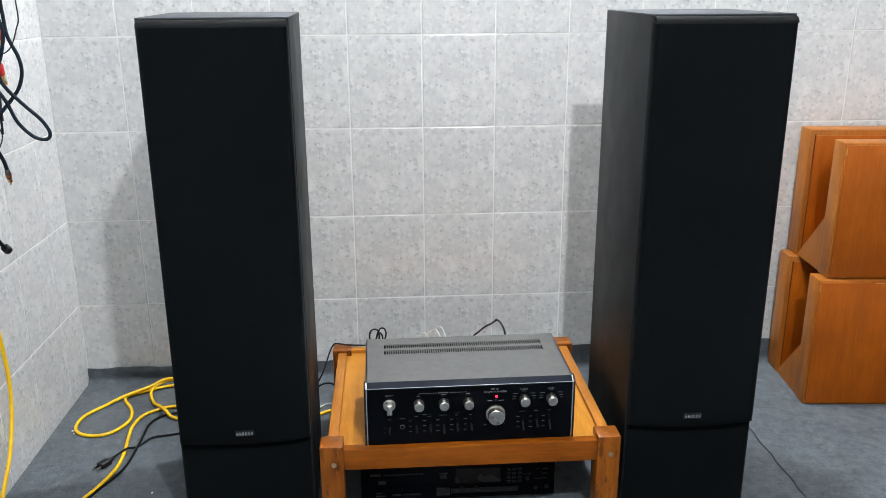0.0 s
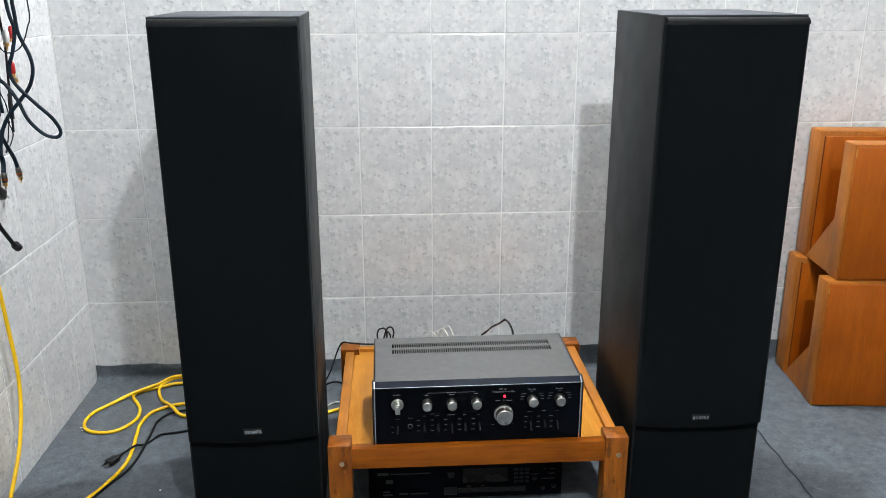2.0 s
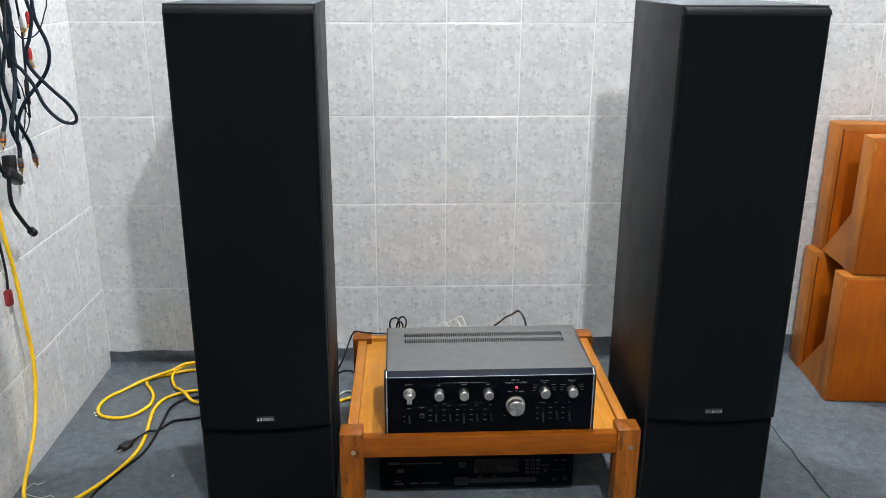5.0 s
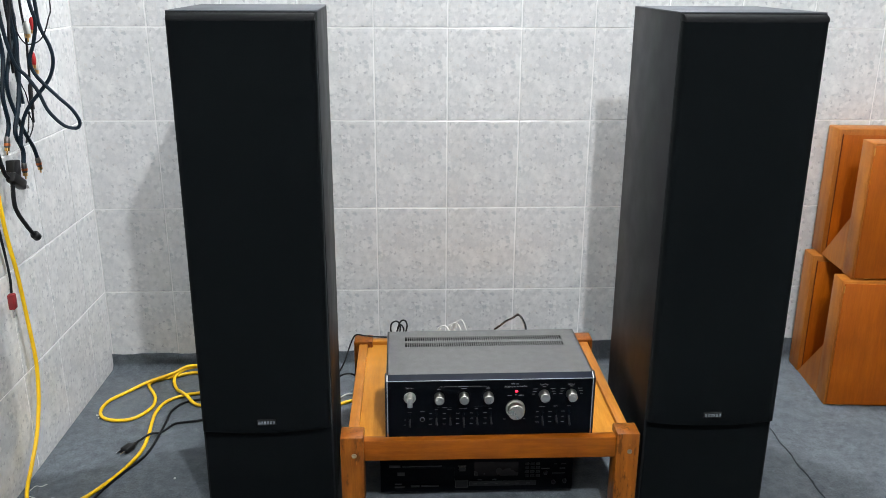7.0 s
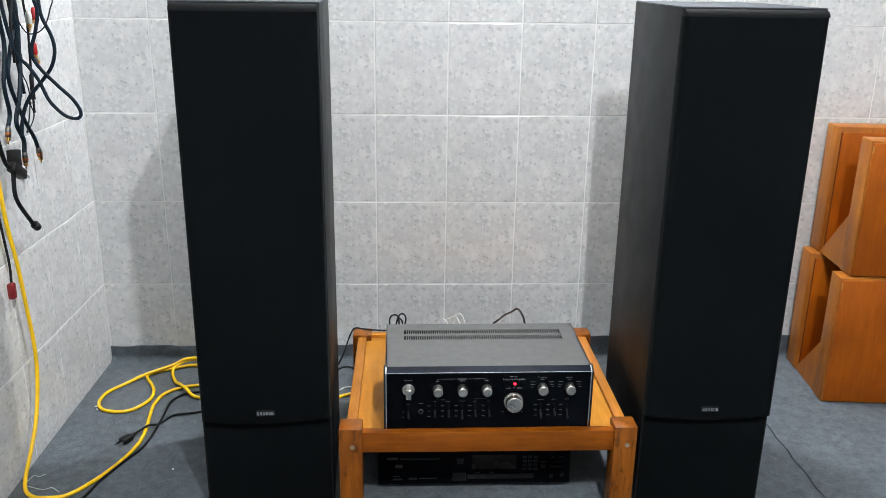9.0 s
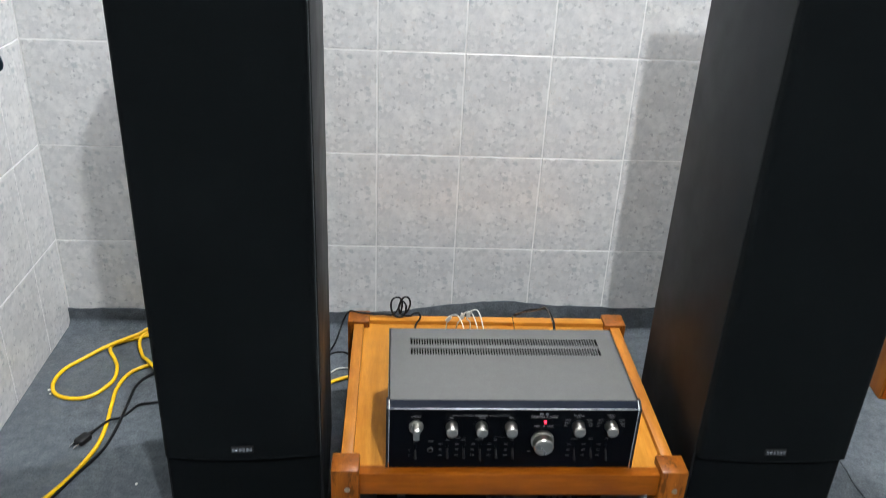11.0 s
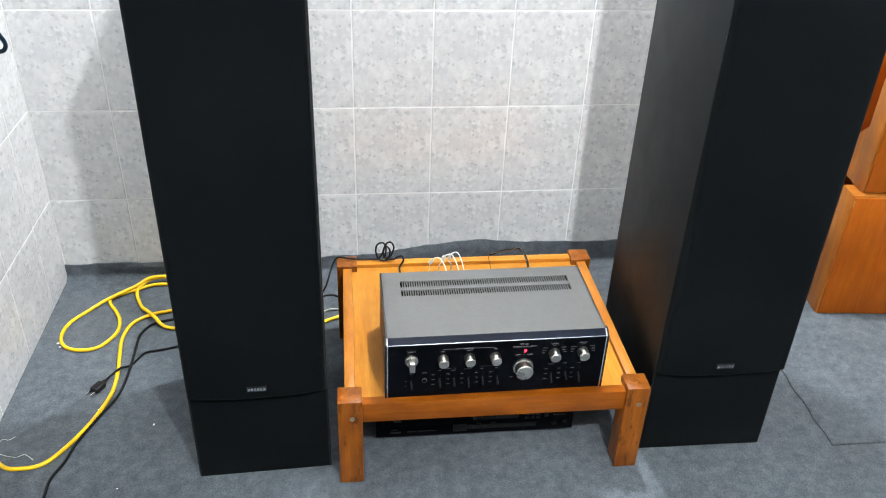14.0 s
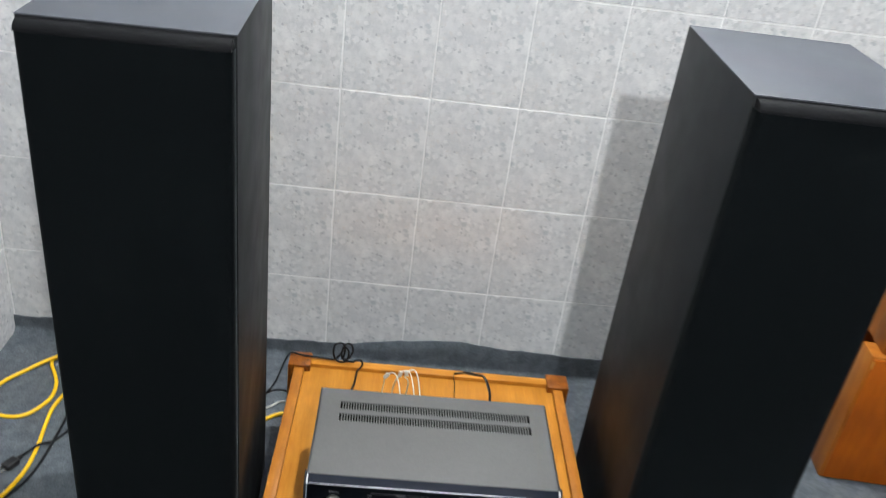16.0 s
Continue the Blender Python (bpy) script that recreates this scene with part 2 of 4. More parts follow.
def block(x0, x1, y0, y1, z0, z1, r=0.0, seg=2):
    return box(bmesh.new(), x0, x1, y0, y1, z0, z1, r, seg)


def prism(bm, outline, x0, x1):
    """Extrudes a closed (y, z) outline along x."""
    a = [bm.verts.new((x0, y, z)) for y, z in outline]
    b = [bm.verts.new((x1, y, z)) for y, z in outline]
    n = len(outline)
    bm.faces.new(a)
    bm.faces.new(b[::-1])
    for i in range(n):
        bm.faces.new((a[i], b[i], b[(i + 1) % n], a[(i + 1) % n]))
    bmesh.ops.recalc_face_normals(bm, faces=bm.faces[:])
    return bm


def lathe(bm, profile, origin, axis=(0, -1, 0), seg=28):
    """Turns (radius, distance along axis) round an axis."""
    q = Vector((0, 0, 1)).rotation_difference(Vector(axis)).to_matrix()
    rings = []
    for r, d in profile:
        ring = []
        for k in range(seg):
            a = 2 * math.pi * k / seg
            ring.append(bm.verts.new(Vector(origin) + q @ Vector((r * math.cos(a), r * math.sin(a), d))))
        rings.append(ring)
    for p, s in zip(rings, rings[1:]):
        for k in range(seg):
            bm.faces.new((p[k], p[(k + 1) % seg], s[(k + 1) % seg], s[k]))
    bm.faces.new(rings[0][::-1])
    bm.faces.new(rings[-1])
    return bm


def spline(pts, n=8):
    pts = [Vector(p) for p in pts]
    ext = [pts[0] * 2 - pts[1]] + pts + [pts[-1] * 2 - pts[-2]]
    out = []
    for i in range(1, len(ext) - 2):
        p0, p1, p2, p3 = ext[i - 1:i + 3]
        for k in range(n):
            s = k / n
            out.append(0.5 * ((2 * p1) + (p2 - p0) * s + (2 * p0 - 5 * p1 + 4 * p2 - p3) * s * s + (3 * p1 - p0 - 3 * p2 + p3) * s ** 3))
    out.append(pts[-1])
    return out


def tube(bm, pts, r, seg=8, n=8):
    path = spline(pts, n)
    up = Vector((0.13, 0.27, 0.95)).normalized()
    rings = []
    for i, p in enumerate(path):
        d = (path[min(i + 1, len(path) - 1)] - path[max(i - 1, 0)]).normalized()
        side = d.cross(up)
        if side.length < 1e-4:
            side = d.orthogonal()
        side.normalize()
        up = side.cross(d).normalized()
        rings.append([bm.verts.new(p + r * (math.cos(a) * side + math.sin(a) * up)) for a in (2 * math.pi * k / seg for k in range(seg))])
    for p, s in zip(rings, rings[1:]):
        for k in range(seg):
            bm.faces.new((p[k], p[(k + 1) % seg], s[(k + 1) % seg], s[k]))
    bm.faces.new(rings[0][::-1])
    bm.faces.new(rings[-1])
    bmesh.ops.recalc_face_normals(bm, faces=bm.faces[:])
    return bm


def rod(bm, a, b, ra, rb=None, seg=12):
    a, b = Vector(a), Vector(b)
    d = b - a
    return lathe(bm, [(ra, 0), (rb if rb is not None else ra, d.length)], a, d.normalized(), seg)


def lettering(words, size, mat, parent, m, name="lettering"):
    cu = bpy.data.curves.new(name, "FONT")
    cu.body, cu.size, cu.align_x, cu.align_y, cu.extrude = words, size, "CENTER", "CENTER", 0.0001
    tmp = new("tmp_text", cu)
    bpy.context.view_layer.update()
    me = bpy.data.meshes.new_from_object(tmp.evaluated_get(bpy.context.evaluated_depsgraph_get()))
    bpy.data.objects.remove(tmp)
    me.name = name
    me.materials.clear()
    me.materials.append(mat)
    ob = new(name, me)
    ob.parent = parent
    ob.matrix_basis = m
    return ob


# ---- shell of the room ----
def wall(name, x0, x1, y0, y1, z0, z1, mat, label):
    return tagged(part(name, block(x0, x1, y0, y1, z0, z1), mat, None, round_=False), label, "wall", kind="structure")


wall_north = wall("wall_north", WALL_X - 0.12, EAST_X + 0.12, WALL_Y + 0.0016, WALL_Y + 0.13, -0.1, CEIL, GROUT, "interior wall faced with pale grey speckled tiles and white grout")
wall_west = wall("wall_west", WALL_X - 0.13, WALL_X - 0.0016, SOUTH_Y, WALL_Y + 0.0016, -0.1, CEIL, GROUT, "side wall faced with pale grey speckled tiles and white grout")
wall("wall_east", EAST_X, EAST_X + 0.12, SOUTH_Y, WALL_Y + 0.0016, -0.1, CEIL, WALL_GREY, "plain unseen wall, grey to hold back bounced light")
wall("wall_south", WALL_X - 0.13, EAST_X + 0.12, SOUTH_Y - 0.12, SOUTH_Y, -0.1, CEIL, WALL_GREY, "plain unseen wall, grey to hold back bounced light")
tagged(part("ceiling", block(WALL_X - 0.13, EAST_X + 0.12, SOUTH_Y - 0.12, WALL_Y + 0.13, CEIL, CEIL + 0.1), PLASTER, round_=False), "plain white painted ceiling", "ceiling", kind="structure")
tagged(part("subfloor", block(WALL_X - 0.13, EAST_X + 0.12, SOUTH_Y - 0.12, WALL_Y + 0.13, -0.12, -0.02), PLASTER, round_=False), "plain concrete floor slab under the carpet", "floor", kind="structure")


def carpet_lip(x):
    """Height to which the carpet runs up the tiled wall."""
    return 0.046 + 0.038 * math.exp(-((x - 0.2) / 0.19) ** 2) + 0.028 / (1 + math.exp(-(x - 0.35) / 0.07)) + 0.0018 * math.sin(x * 31) + 0.0012 * math.sin(x * 77 + 1)


def carpet_mesh():
    bm = bmesh.new()
    nx, ny = 110, 60
    xs = [WALL_X + 0.001 + (EAST_X - WALL_X - 0.002) * i / nx for i in range(nx + 1)]
    rows = []
    for j in range(ny + 1):
        y = SOUTH_Y + 0.001 + (WALL_Y - 0.024 - SOUTH_Y) * j / ny
        rows.append([bm.verts.new((x, y, 0.0012 * noise.noise((x * 3, y * 3, 0)) * (0.3 if 1.6 < y < 2.3 else 1) - 0.0008)) for x in xs])
    for k in range(1, 6):
        a = math.pi / 2 * k / 5
        rows.append([bm.verts.new((x, WALL_Y - 0.024 + 0.016 * math.sin(a), 0.016 * (1 - math.cos(a)))) for x in xs])
    for k in range(1, 5):
        rows.append([bm.verts.new((x, WALL_Y - 0.008 - 0.004 * math.sin(k * 0.8) * (0.5 + 0.5 * math.sin(x * 9)), 0.016 + (carpet_lip(x) - 0.016) * k / 4)) for x in xs])
    rows.append([bm.verts.new((x, WALL_Y - 0.003, carpet_lip(x) - 0.001)) for x in xs])
    rows.append([bm.verts.new((x, WALL_Y - 0.002, 0.01)) for x in xs])
    for p, s in zip(rows, rows[1:]):
        for i in range(nx):
            bm.faces.new((p[i], p[i + 1], s[i + 1], s[i]))
    return bm


carpet = part("floor", carpet_mesh(), CARPET)
tagged(carpet, "mottled blue-grey felt carpet turned up against the tiled wall", "carpet", kind="structure")
bm = bmesh.new()
nx = 26
EDGE = [(0.931 + 0.0022 * math.sin(k * 1.7), 1.726 + 0.735 * k / nx) for k in range(nx + 1)]
top = [bm.verts.new((x, y, 0.0025)) for x, y in EDGE]
far = [bm.verts.new((EAST_X - 0.002, y, 0.0025)) for x, y in EDGE]
low = [bm.verts.new((x - 0.0012, y, -0.002)) for x, y in EDGE]
for i in range(nx):
    bm.faces.new((top[i], far[i], far[i + 1], top[i + 1]))
    bm.faces.new((low[i], top[i], top[i + 1], low[i + 1]))
lowf = bm.verts.new((EAST_X - 0.002, EDGE[0][1] - 0.001, -0.002))
bm.faces.new((low[0], lowf, far[0], top[0]))
bmesh.ops.recalc_face_normals(bm, faces=bm.faces[:])
patch = part("carpet_patch", bm, CARPET)
bm = bmesh.new()
for (xa, ya), (xb, yb) in zip(EDGE, EDGE[1:]):
    bm.faces.new([bm.verts.new(c) for c in ((xa - 0.0028, ya, 0.0006), (xa - 0.0004, ya, 0.0006), (xb - 0.0004, yb, 0.0006), (xb - 0.0028, yb, 0.0006))])
bm.faces.new([bm.verts.new(c) for c in ((0.927, 1.7234, 0.0006), (EAST_X - 0.01, 1.7234, 0.0006), (EAST_X - 0.01, 1.7252, 0.0006), (0.927, 1.7252, 0.0006))])
part("seam", bm, SEAM, patch, "dark open seam")
tagged(patch, "grey felt carpet patch with a visible cut seam", "carpet", kind="structure")

# ceiling lamps
def ceiling_lamp(place):
    lamp = holder("ceiling_lamp", pose(place[0], place[1], CEIL), "bare white bulb hanging from the ceiling", "lamp", "ceiling bulbs")
    part("socket", lathe(bmesh.new(), [(0.045, 0), (0.045, 0.008), (0.022, 0.014), (0.02, 0.05), (0.016, 0.075)], (0, 0, 0), (0, 0, -1), 32), WHITEPL, lamp)
    part("bulb", lathe(bmesh.new(), [(0.009, 0.072), (0.011, 0.085), (0.0145, 0.105), (0.016, 0.122), (0.0135, 0.136), (0.006, 0.146)], (0, 0, 0), (0, 0, -1), 32), DIFFUSER, lamp, "glowing white bulb")


for place in LAMPS:
    ceiling_lamp(place)


# ---- tower speakers ----
SPH, SPD = 1.0615, 0.338


def grille_mesh(w, z0, z1, depth):
    """A padded cloth panel, rounded at the front edges, with a gently bowed lower edge."""
    bm = bmesh.new()
    r, rs = 0.0008, 0.012
    side = [0, 0.0005, 0.0016, 0.0035, 0.007, 0.012]
    mid = [0.012 + (w - 0.024) * k / 16 for k in range(1, 16)]
    xs = [-w / 2 + d for d in side] + [-w / 2 + d for d in mid] + [w / 2 - d for d in reversed(side)]
    head = [0, 0.0008, 0.002, 0.004, 0.007, 0.011, 0.018]
    hgt = z1 - z0
    downs = head + [0.018 + (hgt - 0.036) * k / 24 for k in range(1, 24)] + [hgt - d for d in (0.018, 0.008, 0.005, 0.002, 0.0008, 0)]
    grid = []
    for d in reversed(downs):
        line = []
        for x in xs:
            low = z0 + 0.009 * abs(2 * x / w) ** 2.2
            dd = d * (z1 - low) / hgt
            z = z1 - dd
            back = 0.0
            for e, rr in ((w / 2 - abs(x), rs), (dd, r), (z - low, 0.008)):
                if e < rr:
                    back = max(back, rr - math.sqrt(max(0.0, rr * rr - (rr - e) ** 2)))
            line.append(bm.verts.new((x, min(-depth + back, -0.0005), z)))
        grid.append(line)
    for p, q in zip(grid, grid[1:]):
        for i in range(len(xs) - 1):
            bm.faces.new((p[i], p[i + 1], q[i + 1], q[i]))
    rim = [e for e in bm.edges if e.is_boundary]
    for v in bmesh.ops.extrude_edge_only(bm, edges=rim)["geom"]:
        if isinstance(v, bmesh.types.BMVert):
            v.co.y = 0.0015
    bmesh.ops.recalc_face_normals(bm, faces=bm.faces[:])
    return bm


def tower_speaker(m, SPW):
    sp = holder("tower_speaker", m, "tall black floor-standing loudspeaker with cloth grille on carpet", "loudspeaker", "pair of tower speakers")
    part("cabinet", block(-SPW / 2, SPW / 2, 0, SPD, 0, SPH - 0.002, 0.0012), VINYL, sp, "black ash vinyl cabinet")
    part("top_panel", block(-SPW / 2, SPW / 2, 0, SPD, SPH - 0.002, SPH, 0.0006), TOP_PALE, sp, "cabinet top painted paler for the light on it")
    part("grille", grille_mesh(SPW - 0.004, 0.216, SPH - 0.0162, 0.022), CLOTH, sp, "black padded cloth grille")
    # Separate satin strip added for the sheen where the cloth rolls over.
    arc = [(-0.004 - 0.0175 * math.sin(math.radians(a)), SPH - 0.0165 + 0.0125 * math.cos(math.radians(a))) for a in range(0, 91, 10)]
    part("frame_bevel", prism(bmesh.new(), [(0.001, SPH - 0.004)] + arc + [(0.001, SPH - 0.0185)], -SPW / 2 + 0.004, SPW / 2 - 0.004), SATIN, sp, "satin black strip added for the sheen of the rolled cloth")
    part("lower_baffle", block(-SPW / 2 + 0.004, SPW / 2 - 0.004, -0.003, 0.001, 0.004, 0.236, 0.001), CLOTH, sp, "matt black lower front")
    badge = part("badge", block(-0.019, 0.019, -0.0245, -0.0215, 0.238, 0.251, 0.0008), BLACKPL, sp, "small badge with silver mark")
    bm = bmesh.new()
    for k in range(6):
        x = -0.0145 + k * 0.0058
        box(bm, x - 0.0022, x + 0.0022, -0.0250, -0.0243, 0.2410, 0.2482)
    part("mark", bm, CHROME, badge, "silver bars")
    return sp


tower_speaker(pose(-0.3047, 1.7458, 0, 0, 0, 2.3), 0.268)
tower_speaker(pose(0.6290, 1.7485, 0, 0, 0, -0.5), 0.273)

# ---- low wooden table ----
TX0, TX1, TY0, TY1 = -0.153, 0.471, 1.700, 2.226
table = holder("low_table", pose(0, 0, 0), "low varnished orange pine stand with square posts", "table")
PW = 0.0485
for x0, y0 in ((TX0, TY0), (TX1 - PW, TY0), (TX0, TY1 - PW), (TX1 - PW, TY1 - PW)):
    leg = part("leg", block(0, PW, 0, PW, 0, 0.2175, 0.003, 2), POST, table, "dark square post with stains")
    leg.matrix_basis = pose(x0, y0, 0)
    if y0 == TY0:
        cap = part("screw", lathe(bmesh.new(), [(0.0052, -0.001), (0.0052, 0.0015), (0.004, 0.002), (0.002, 0.0012)], (PW / 2 + 0.004, 0, 0.176), (0, -1, 0), 16), simple("dull_screw", (0.32, 0.27, 0.22), 0.45, 0.8), leg, "round metal screw head")
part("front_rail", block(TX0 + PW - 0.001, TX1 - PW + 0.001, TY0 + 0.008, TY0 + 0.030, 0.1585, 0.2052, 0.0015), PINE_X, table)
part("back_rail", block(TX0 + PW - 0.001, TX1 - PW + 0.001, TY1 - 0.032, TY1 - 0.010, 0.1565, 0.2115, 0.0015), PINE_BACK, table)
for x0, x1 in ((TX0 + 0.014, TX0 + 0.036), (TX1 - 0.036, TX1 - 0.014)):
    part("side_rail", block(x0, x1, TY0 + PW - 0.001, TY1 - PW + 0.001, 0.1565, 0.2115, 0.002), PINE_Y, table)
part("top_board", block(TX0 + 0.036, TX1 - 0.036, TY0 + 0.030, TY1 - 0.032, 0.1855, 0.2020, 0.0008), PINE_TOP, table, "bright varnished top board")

# ---- amplifier ----
AW, AH, AD = 0.4355, 0.139, 0.236
amp = holder("amplifier", pose(0.1580, 1.7266, 0.2020, 0, 0, 0.6), "vintage black integrated amplifier with aluminium knobs on the stand", "amplifier")
h = AW / 2
bm = bmesh.new()
box(bm, -h + 0.006, h - 0.006, 0.014, AD - 0.001, 0.004, AH - 0.022)
box(bm, -h + 0.006, h - 0.006, AD - 0.004, AD - 0.0005, 0.004, AH - 0.0032)
part("chassis", bm, DARK, amp)
# top cover with two rows of slots
bm = bmesh.new()
ct0, ct1 = AH - 0.003, AH
SX0, SX1 = -0.1745, 0.1795
ROWS_Y = ((0.1490, 0.1700), (0.1810, 0.2020))
box(bm, -h + 0.004, h - 0.004, 0.013, ROWS_Y[0][0], ct0, ct1)
box(bm, -h + 0.004, h - 0.004, ROWS_Y[0][1], ROWS_Y[1][0], ct0, ct1)
box(bm, -h + 0.004, h - 0.004, ROWS_Y[1][1], AD, ct0, ct1)
SLOTS = 72
for y0, y1 in ROWS_Y:
    box(bm, -h + 0.004, SX0, y0, y1, ct0, ct1)
    box(bm, SX1, h - 0.004, y0, y1, ct0, ct1)
    pitch = (SX1 - SX0) / SLOTS
    for k in range(SLOTS):
        if k:
            box(bm, SX0 + k * pitch - 0.0011, SX0 + k * pitch + 0.0011, y0, y1, ct0, ct1)
box(bm, -h + 0.003, -h + 0.006, 0.013, AD, 0.006, ct1)
box(bm, h - 0.006, h - 0.003, 0.013, AD, 0.006, ct1)
part("cover", bm, COVER, amp, "grey steel cover with two rows of slots", round_=False)
front = part("front_panel", prism(bmesh.new(), [(0, 0.003), (0.013, 0.003), (0.013, 0.131), (0.0, 0.131)], -h + 0.0035, h - 0.0035), PANEL, amp, "black anodised front panel with fine lettering", round_=False)
part("top_trim", prism(bmesh.new(), [(0.0, 0.1312), (0.014, 0.1312), (0.014, AH + 0.0005), (0.0125, AH + 0.0005)], -h + 0.0035, h - 0.0035), BEVEL, amp, "sloping glossy navy-black trim", round_=False)
for sx in (-1, 1):
    a, b = sorted((sx * h, sx * (h - 0.0035)))
    part("end_cheek", prism(bmesh.new(), [(-0.001, 0.001), (0.02, 0.001), (0.02, AH + 0.001), (0.0125, AH + 0.001), (-0.001, 0.1315)], a, b), BLACKPL, amp, round_=False)
    a, b = sorted((sx * (h - 0.0037), sx * (h - 0.0060)))
    part("edge_trim", prism(bmesh.new(), [(-0.0012, 0.003), (0.001, 0.003), (0.001, 0.130), (0.0125, AH), (0.0122, AH + 0.0012), (-0.0012, 0.1315)], a, b), CHROME, amp, "bright silver edge strip", round_=False)
part("trim_line", rod(bmesh.new(), (-h + 0.006, 0.0, 0.1308), (h - 0.006, 0.0, 0.1308), 0.0008, 0.0008), simple("dull_trim_metal", (0.24, 0.25, 0.27), 0.42, 1.0), amp, "thin bright line below the trim", round_=False)
for fx in (-0.17, 0.17):
    for fy in (0.03, 0.19):
        part("foot", lathe(bmesh.new(), [(0.011, 0), (0.012, 0.0045)], (fx, fy, 0), (0, 0, 1), 16), RUBBER, amp)


def panel_x(px):
    return (px - 63) / 1050 * AW - h


def panel_z(py):
    return 0.131 - (py - 318) / 282 * 0.128


def knob(px, py, r, length, skirt, lever=False):
    x, z = panel_x(px), panel_z(py)
    bm = bmesh.new()
    prof = [(skirt, 0.0), (skirt, 0.004), (r * 1.04, 0.005)]
    if not lever:
        prof += [(r, length - 0.0012), (r - 0.0012, length), (r * 0.5, length)]
    else:
        prof += [(r * 0.95, 0.008), (r * 0.6, 0.0085)]
    lathe(bm, prof, (x, 0, z), (0, -1, 0), 36)
    if not lever:
        lathe(bm, [(r * 0.72, length), (r * 0.72, length + 0.0003), (r * 0.5, length + 0.0003)], (x, 0, z), (0, -1, 0), 36)
    else:
        box(bm, x - 0.0052, x + 0.0052, -0.024, -0.003, z - 0.0115, z + 0.0095, 0.0012)
    k = part("knob", bm, ALU, amp, "brushed aluminium knob")
    if not lever:
        part("pointer", block(x - 0.0004, x + 0.0004, -length - 0.0002, -length + 0.0004, z + r * 0.35, z + r * 0.9), BLACKPL, k)
    return k


knob(186, 400, 0.0105, 0.020, 0.0125, True)
for px in (332, 455, 577):
    knob(px, 399, 0.0098, 0.019, 0.0106)
knob(714, 464, 0.0168, 0.021, 0.0200)
knob(857, 396, 0.0102, 0.019, 0.0110)
knob(994, 395, 0.0102, 0.019, 0.0110)
part("pilot_lamp", lathe(bmesh.new(), [(0.0028, 0), (0.0028, 0.001), (0.0021, 0.002), (0.001, 0.0023)], (panel_x(718), 0, panel_z(377)), (0, -1, 0), 18), LED, amp, "lit red pilot lamp")
part("headphone_jack", lathe(bmesh.new(), [(0.0050, 0), (0.0050, 0.0012), (0.0040, 0.0014), (0.0036, 0.0014)], (panel_x(248), 0, panel_z(512)), (0, -1, 0), 22), simple("dull_socket_ring", (0.10, 0.10, 0.10), 0.5, 0.6), amp, "headphone socket with metal ring")
part("socket_hole", lathe(bmesh.new(), [(0.0036, 0.0012), (0.0036, 0.0017), (0.001, 0.0017)], (panel_x(248), 0, panel_z(512)), (0, -1, 0), 20), DARK, amp)
LEVER = simple("matt_black_lever", (0.004, 0.004, 0.0045), 0.6, 0.0, 0.15)
for px, py, long_ in ((185, 505, 0), (318, 500, 0), (387, 500, 0), (455, 500, 1), (522, 500, 0), (592, 500, 0), (852, 500, 1), (922, 498, 0), (987, 500, 1)):
    x, z = panel_x(px), panel_z(py)
    sw = part("switch", block(x - 0.0021, x + 0.0021, -0.0006, 0.001, z - 0.013, z + 0.009, 0.0003), PANEL, amp, "black lever switch")
    bm = bmesh.new()
    tip = (x, -0.013, z - (0.017 if long_ else 0.012))
    rod(bm, (x, -0.0005, z - 0.003), tip, 0.0017, 0.0024, 10)
    bmesh.ops.create_uvsphere(bm, u_segments=10, v_segments=6, radius=0.0025, matrix=Matrix.Translation(tip))
    part("lever", bm, LEVER, sw)

# printing on the panel: legible words as words, the rest as bars
def on_panel(px, py, lift=0.0004):
    return pose(panel_x(px), -lift, panel_z(py), 90, 0, 0)


lettering("Integrated Amplifier", 0.0058, PRINT, front, on_panel(714, 353))
lettering("Tape/Play", 0.0046, PRINT, front, on_panel(855, 346))
lettering("Speakers", 0.0046, PRINT, front, on_panel(185, 353))
lettering("Selector", 0.0046, PRINT, front, on_panel(992, 346))


def bars(name, items, mat, parent, y=-0.0003):
    bm = bmesh.new()
    for px, py, w, hh in items:
        x, z = panel_x(px), panel_z(py)
        w, hh = (w * 0.8, hh * 0.75) if w < 0.02 else (w, hh)
        box(bm, x - w / 2, x + w / 2, y, 0.0002, z - hh / 2, z + hh / 2)
    return tagged(part(name, bm, mat, parent, round_=False), kind="stuff")


bars("maker_mark", [(700, 340, 0.009, 0.0028), (722, 341, 0.007, 0.0022)], PRINT, front)
bars("heading_lines", [(452, 349, 0.021, 0.0016), (378, 349, 0.036, 0.0005), (527, 349, 0.036, 0.0005), (331, 354, 0.0005, 0.004), (576, 354, 0.0005, 0.004),
                       (330, 361, 0.009, 0.0017), (455, 359, 0.014, 0.0017), (575, 359, 0.009, 0.0017), (685, 398, 0.012, 0.0017), (742, 398, 0.014, 0.0017),
                       (715, 396, 0.003, 0.0026)], PRINT, front)
dots = []
for cx, cy, rad in ((332, 399, 34), (455, 399, 34), (577, 399, 34), (186, 400, 36)):
    for k in range(11):
        a = math.radians(-30 + 24 * k)
        dots.append((cx + rad * math.cos(a), cy - rad * 0.9 * math.sin(a), 0.0011, 0.0011))
bars("scale_dots", dots, PRINT_DIM, front)
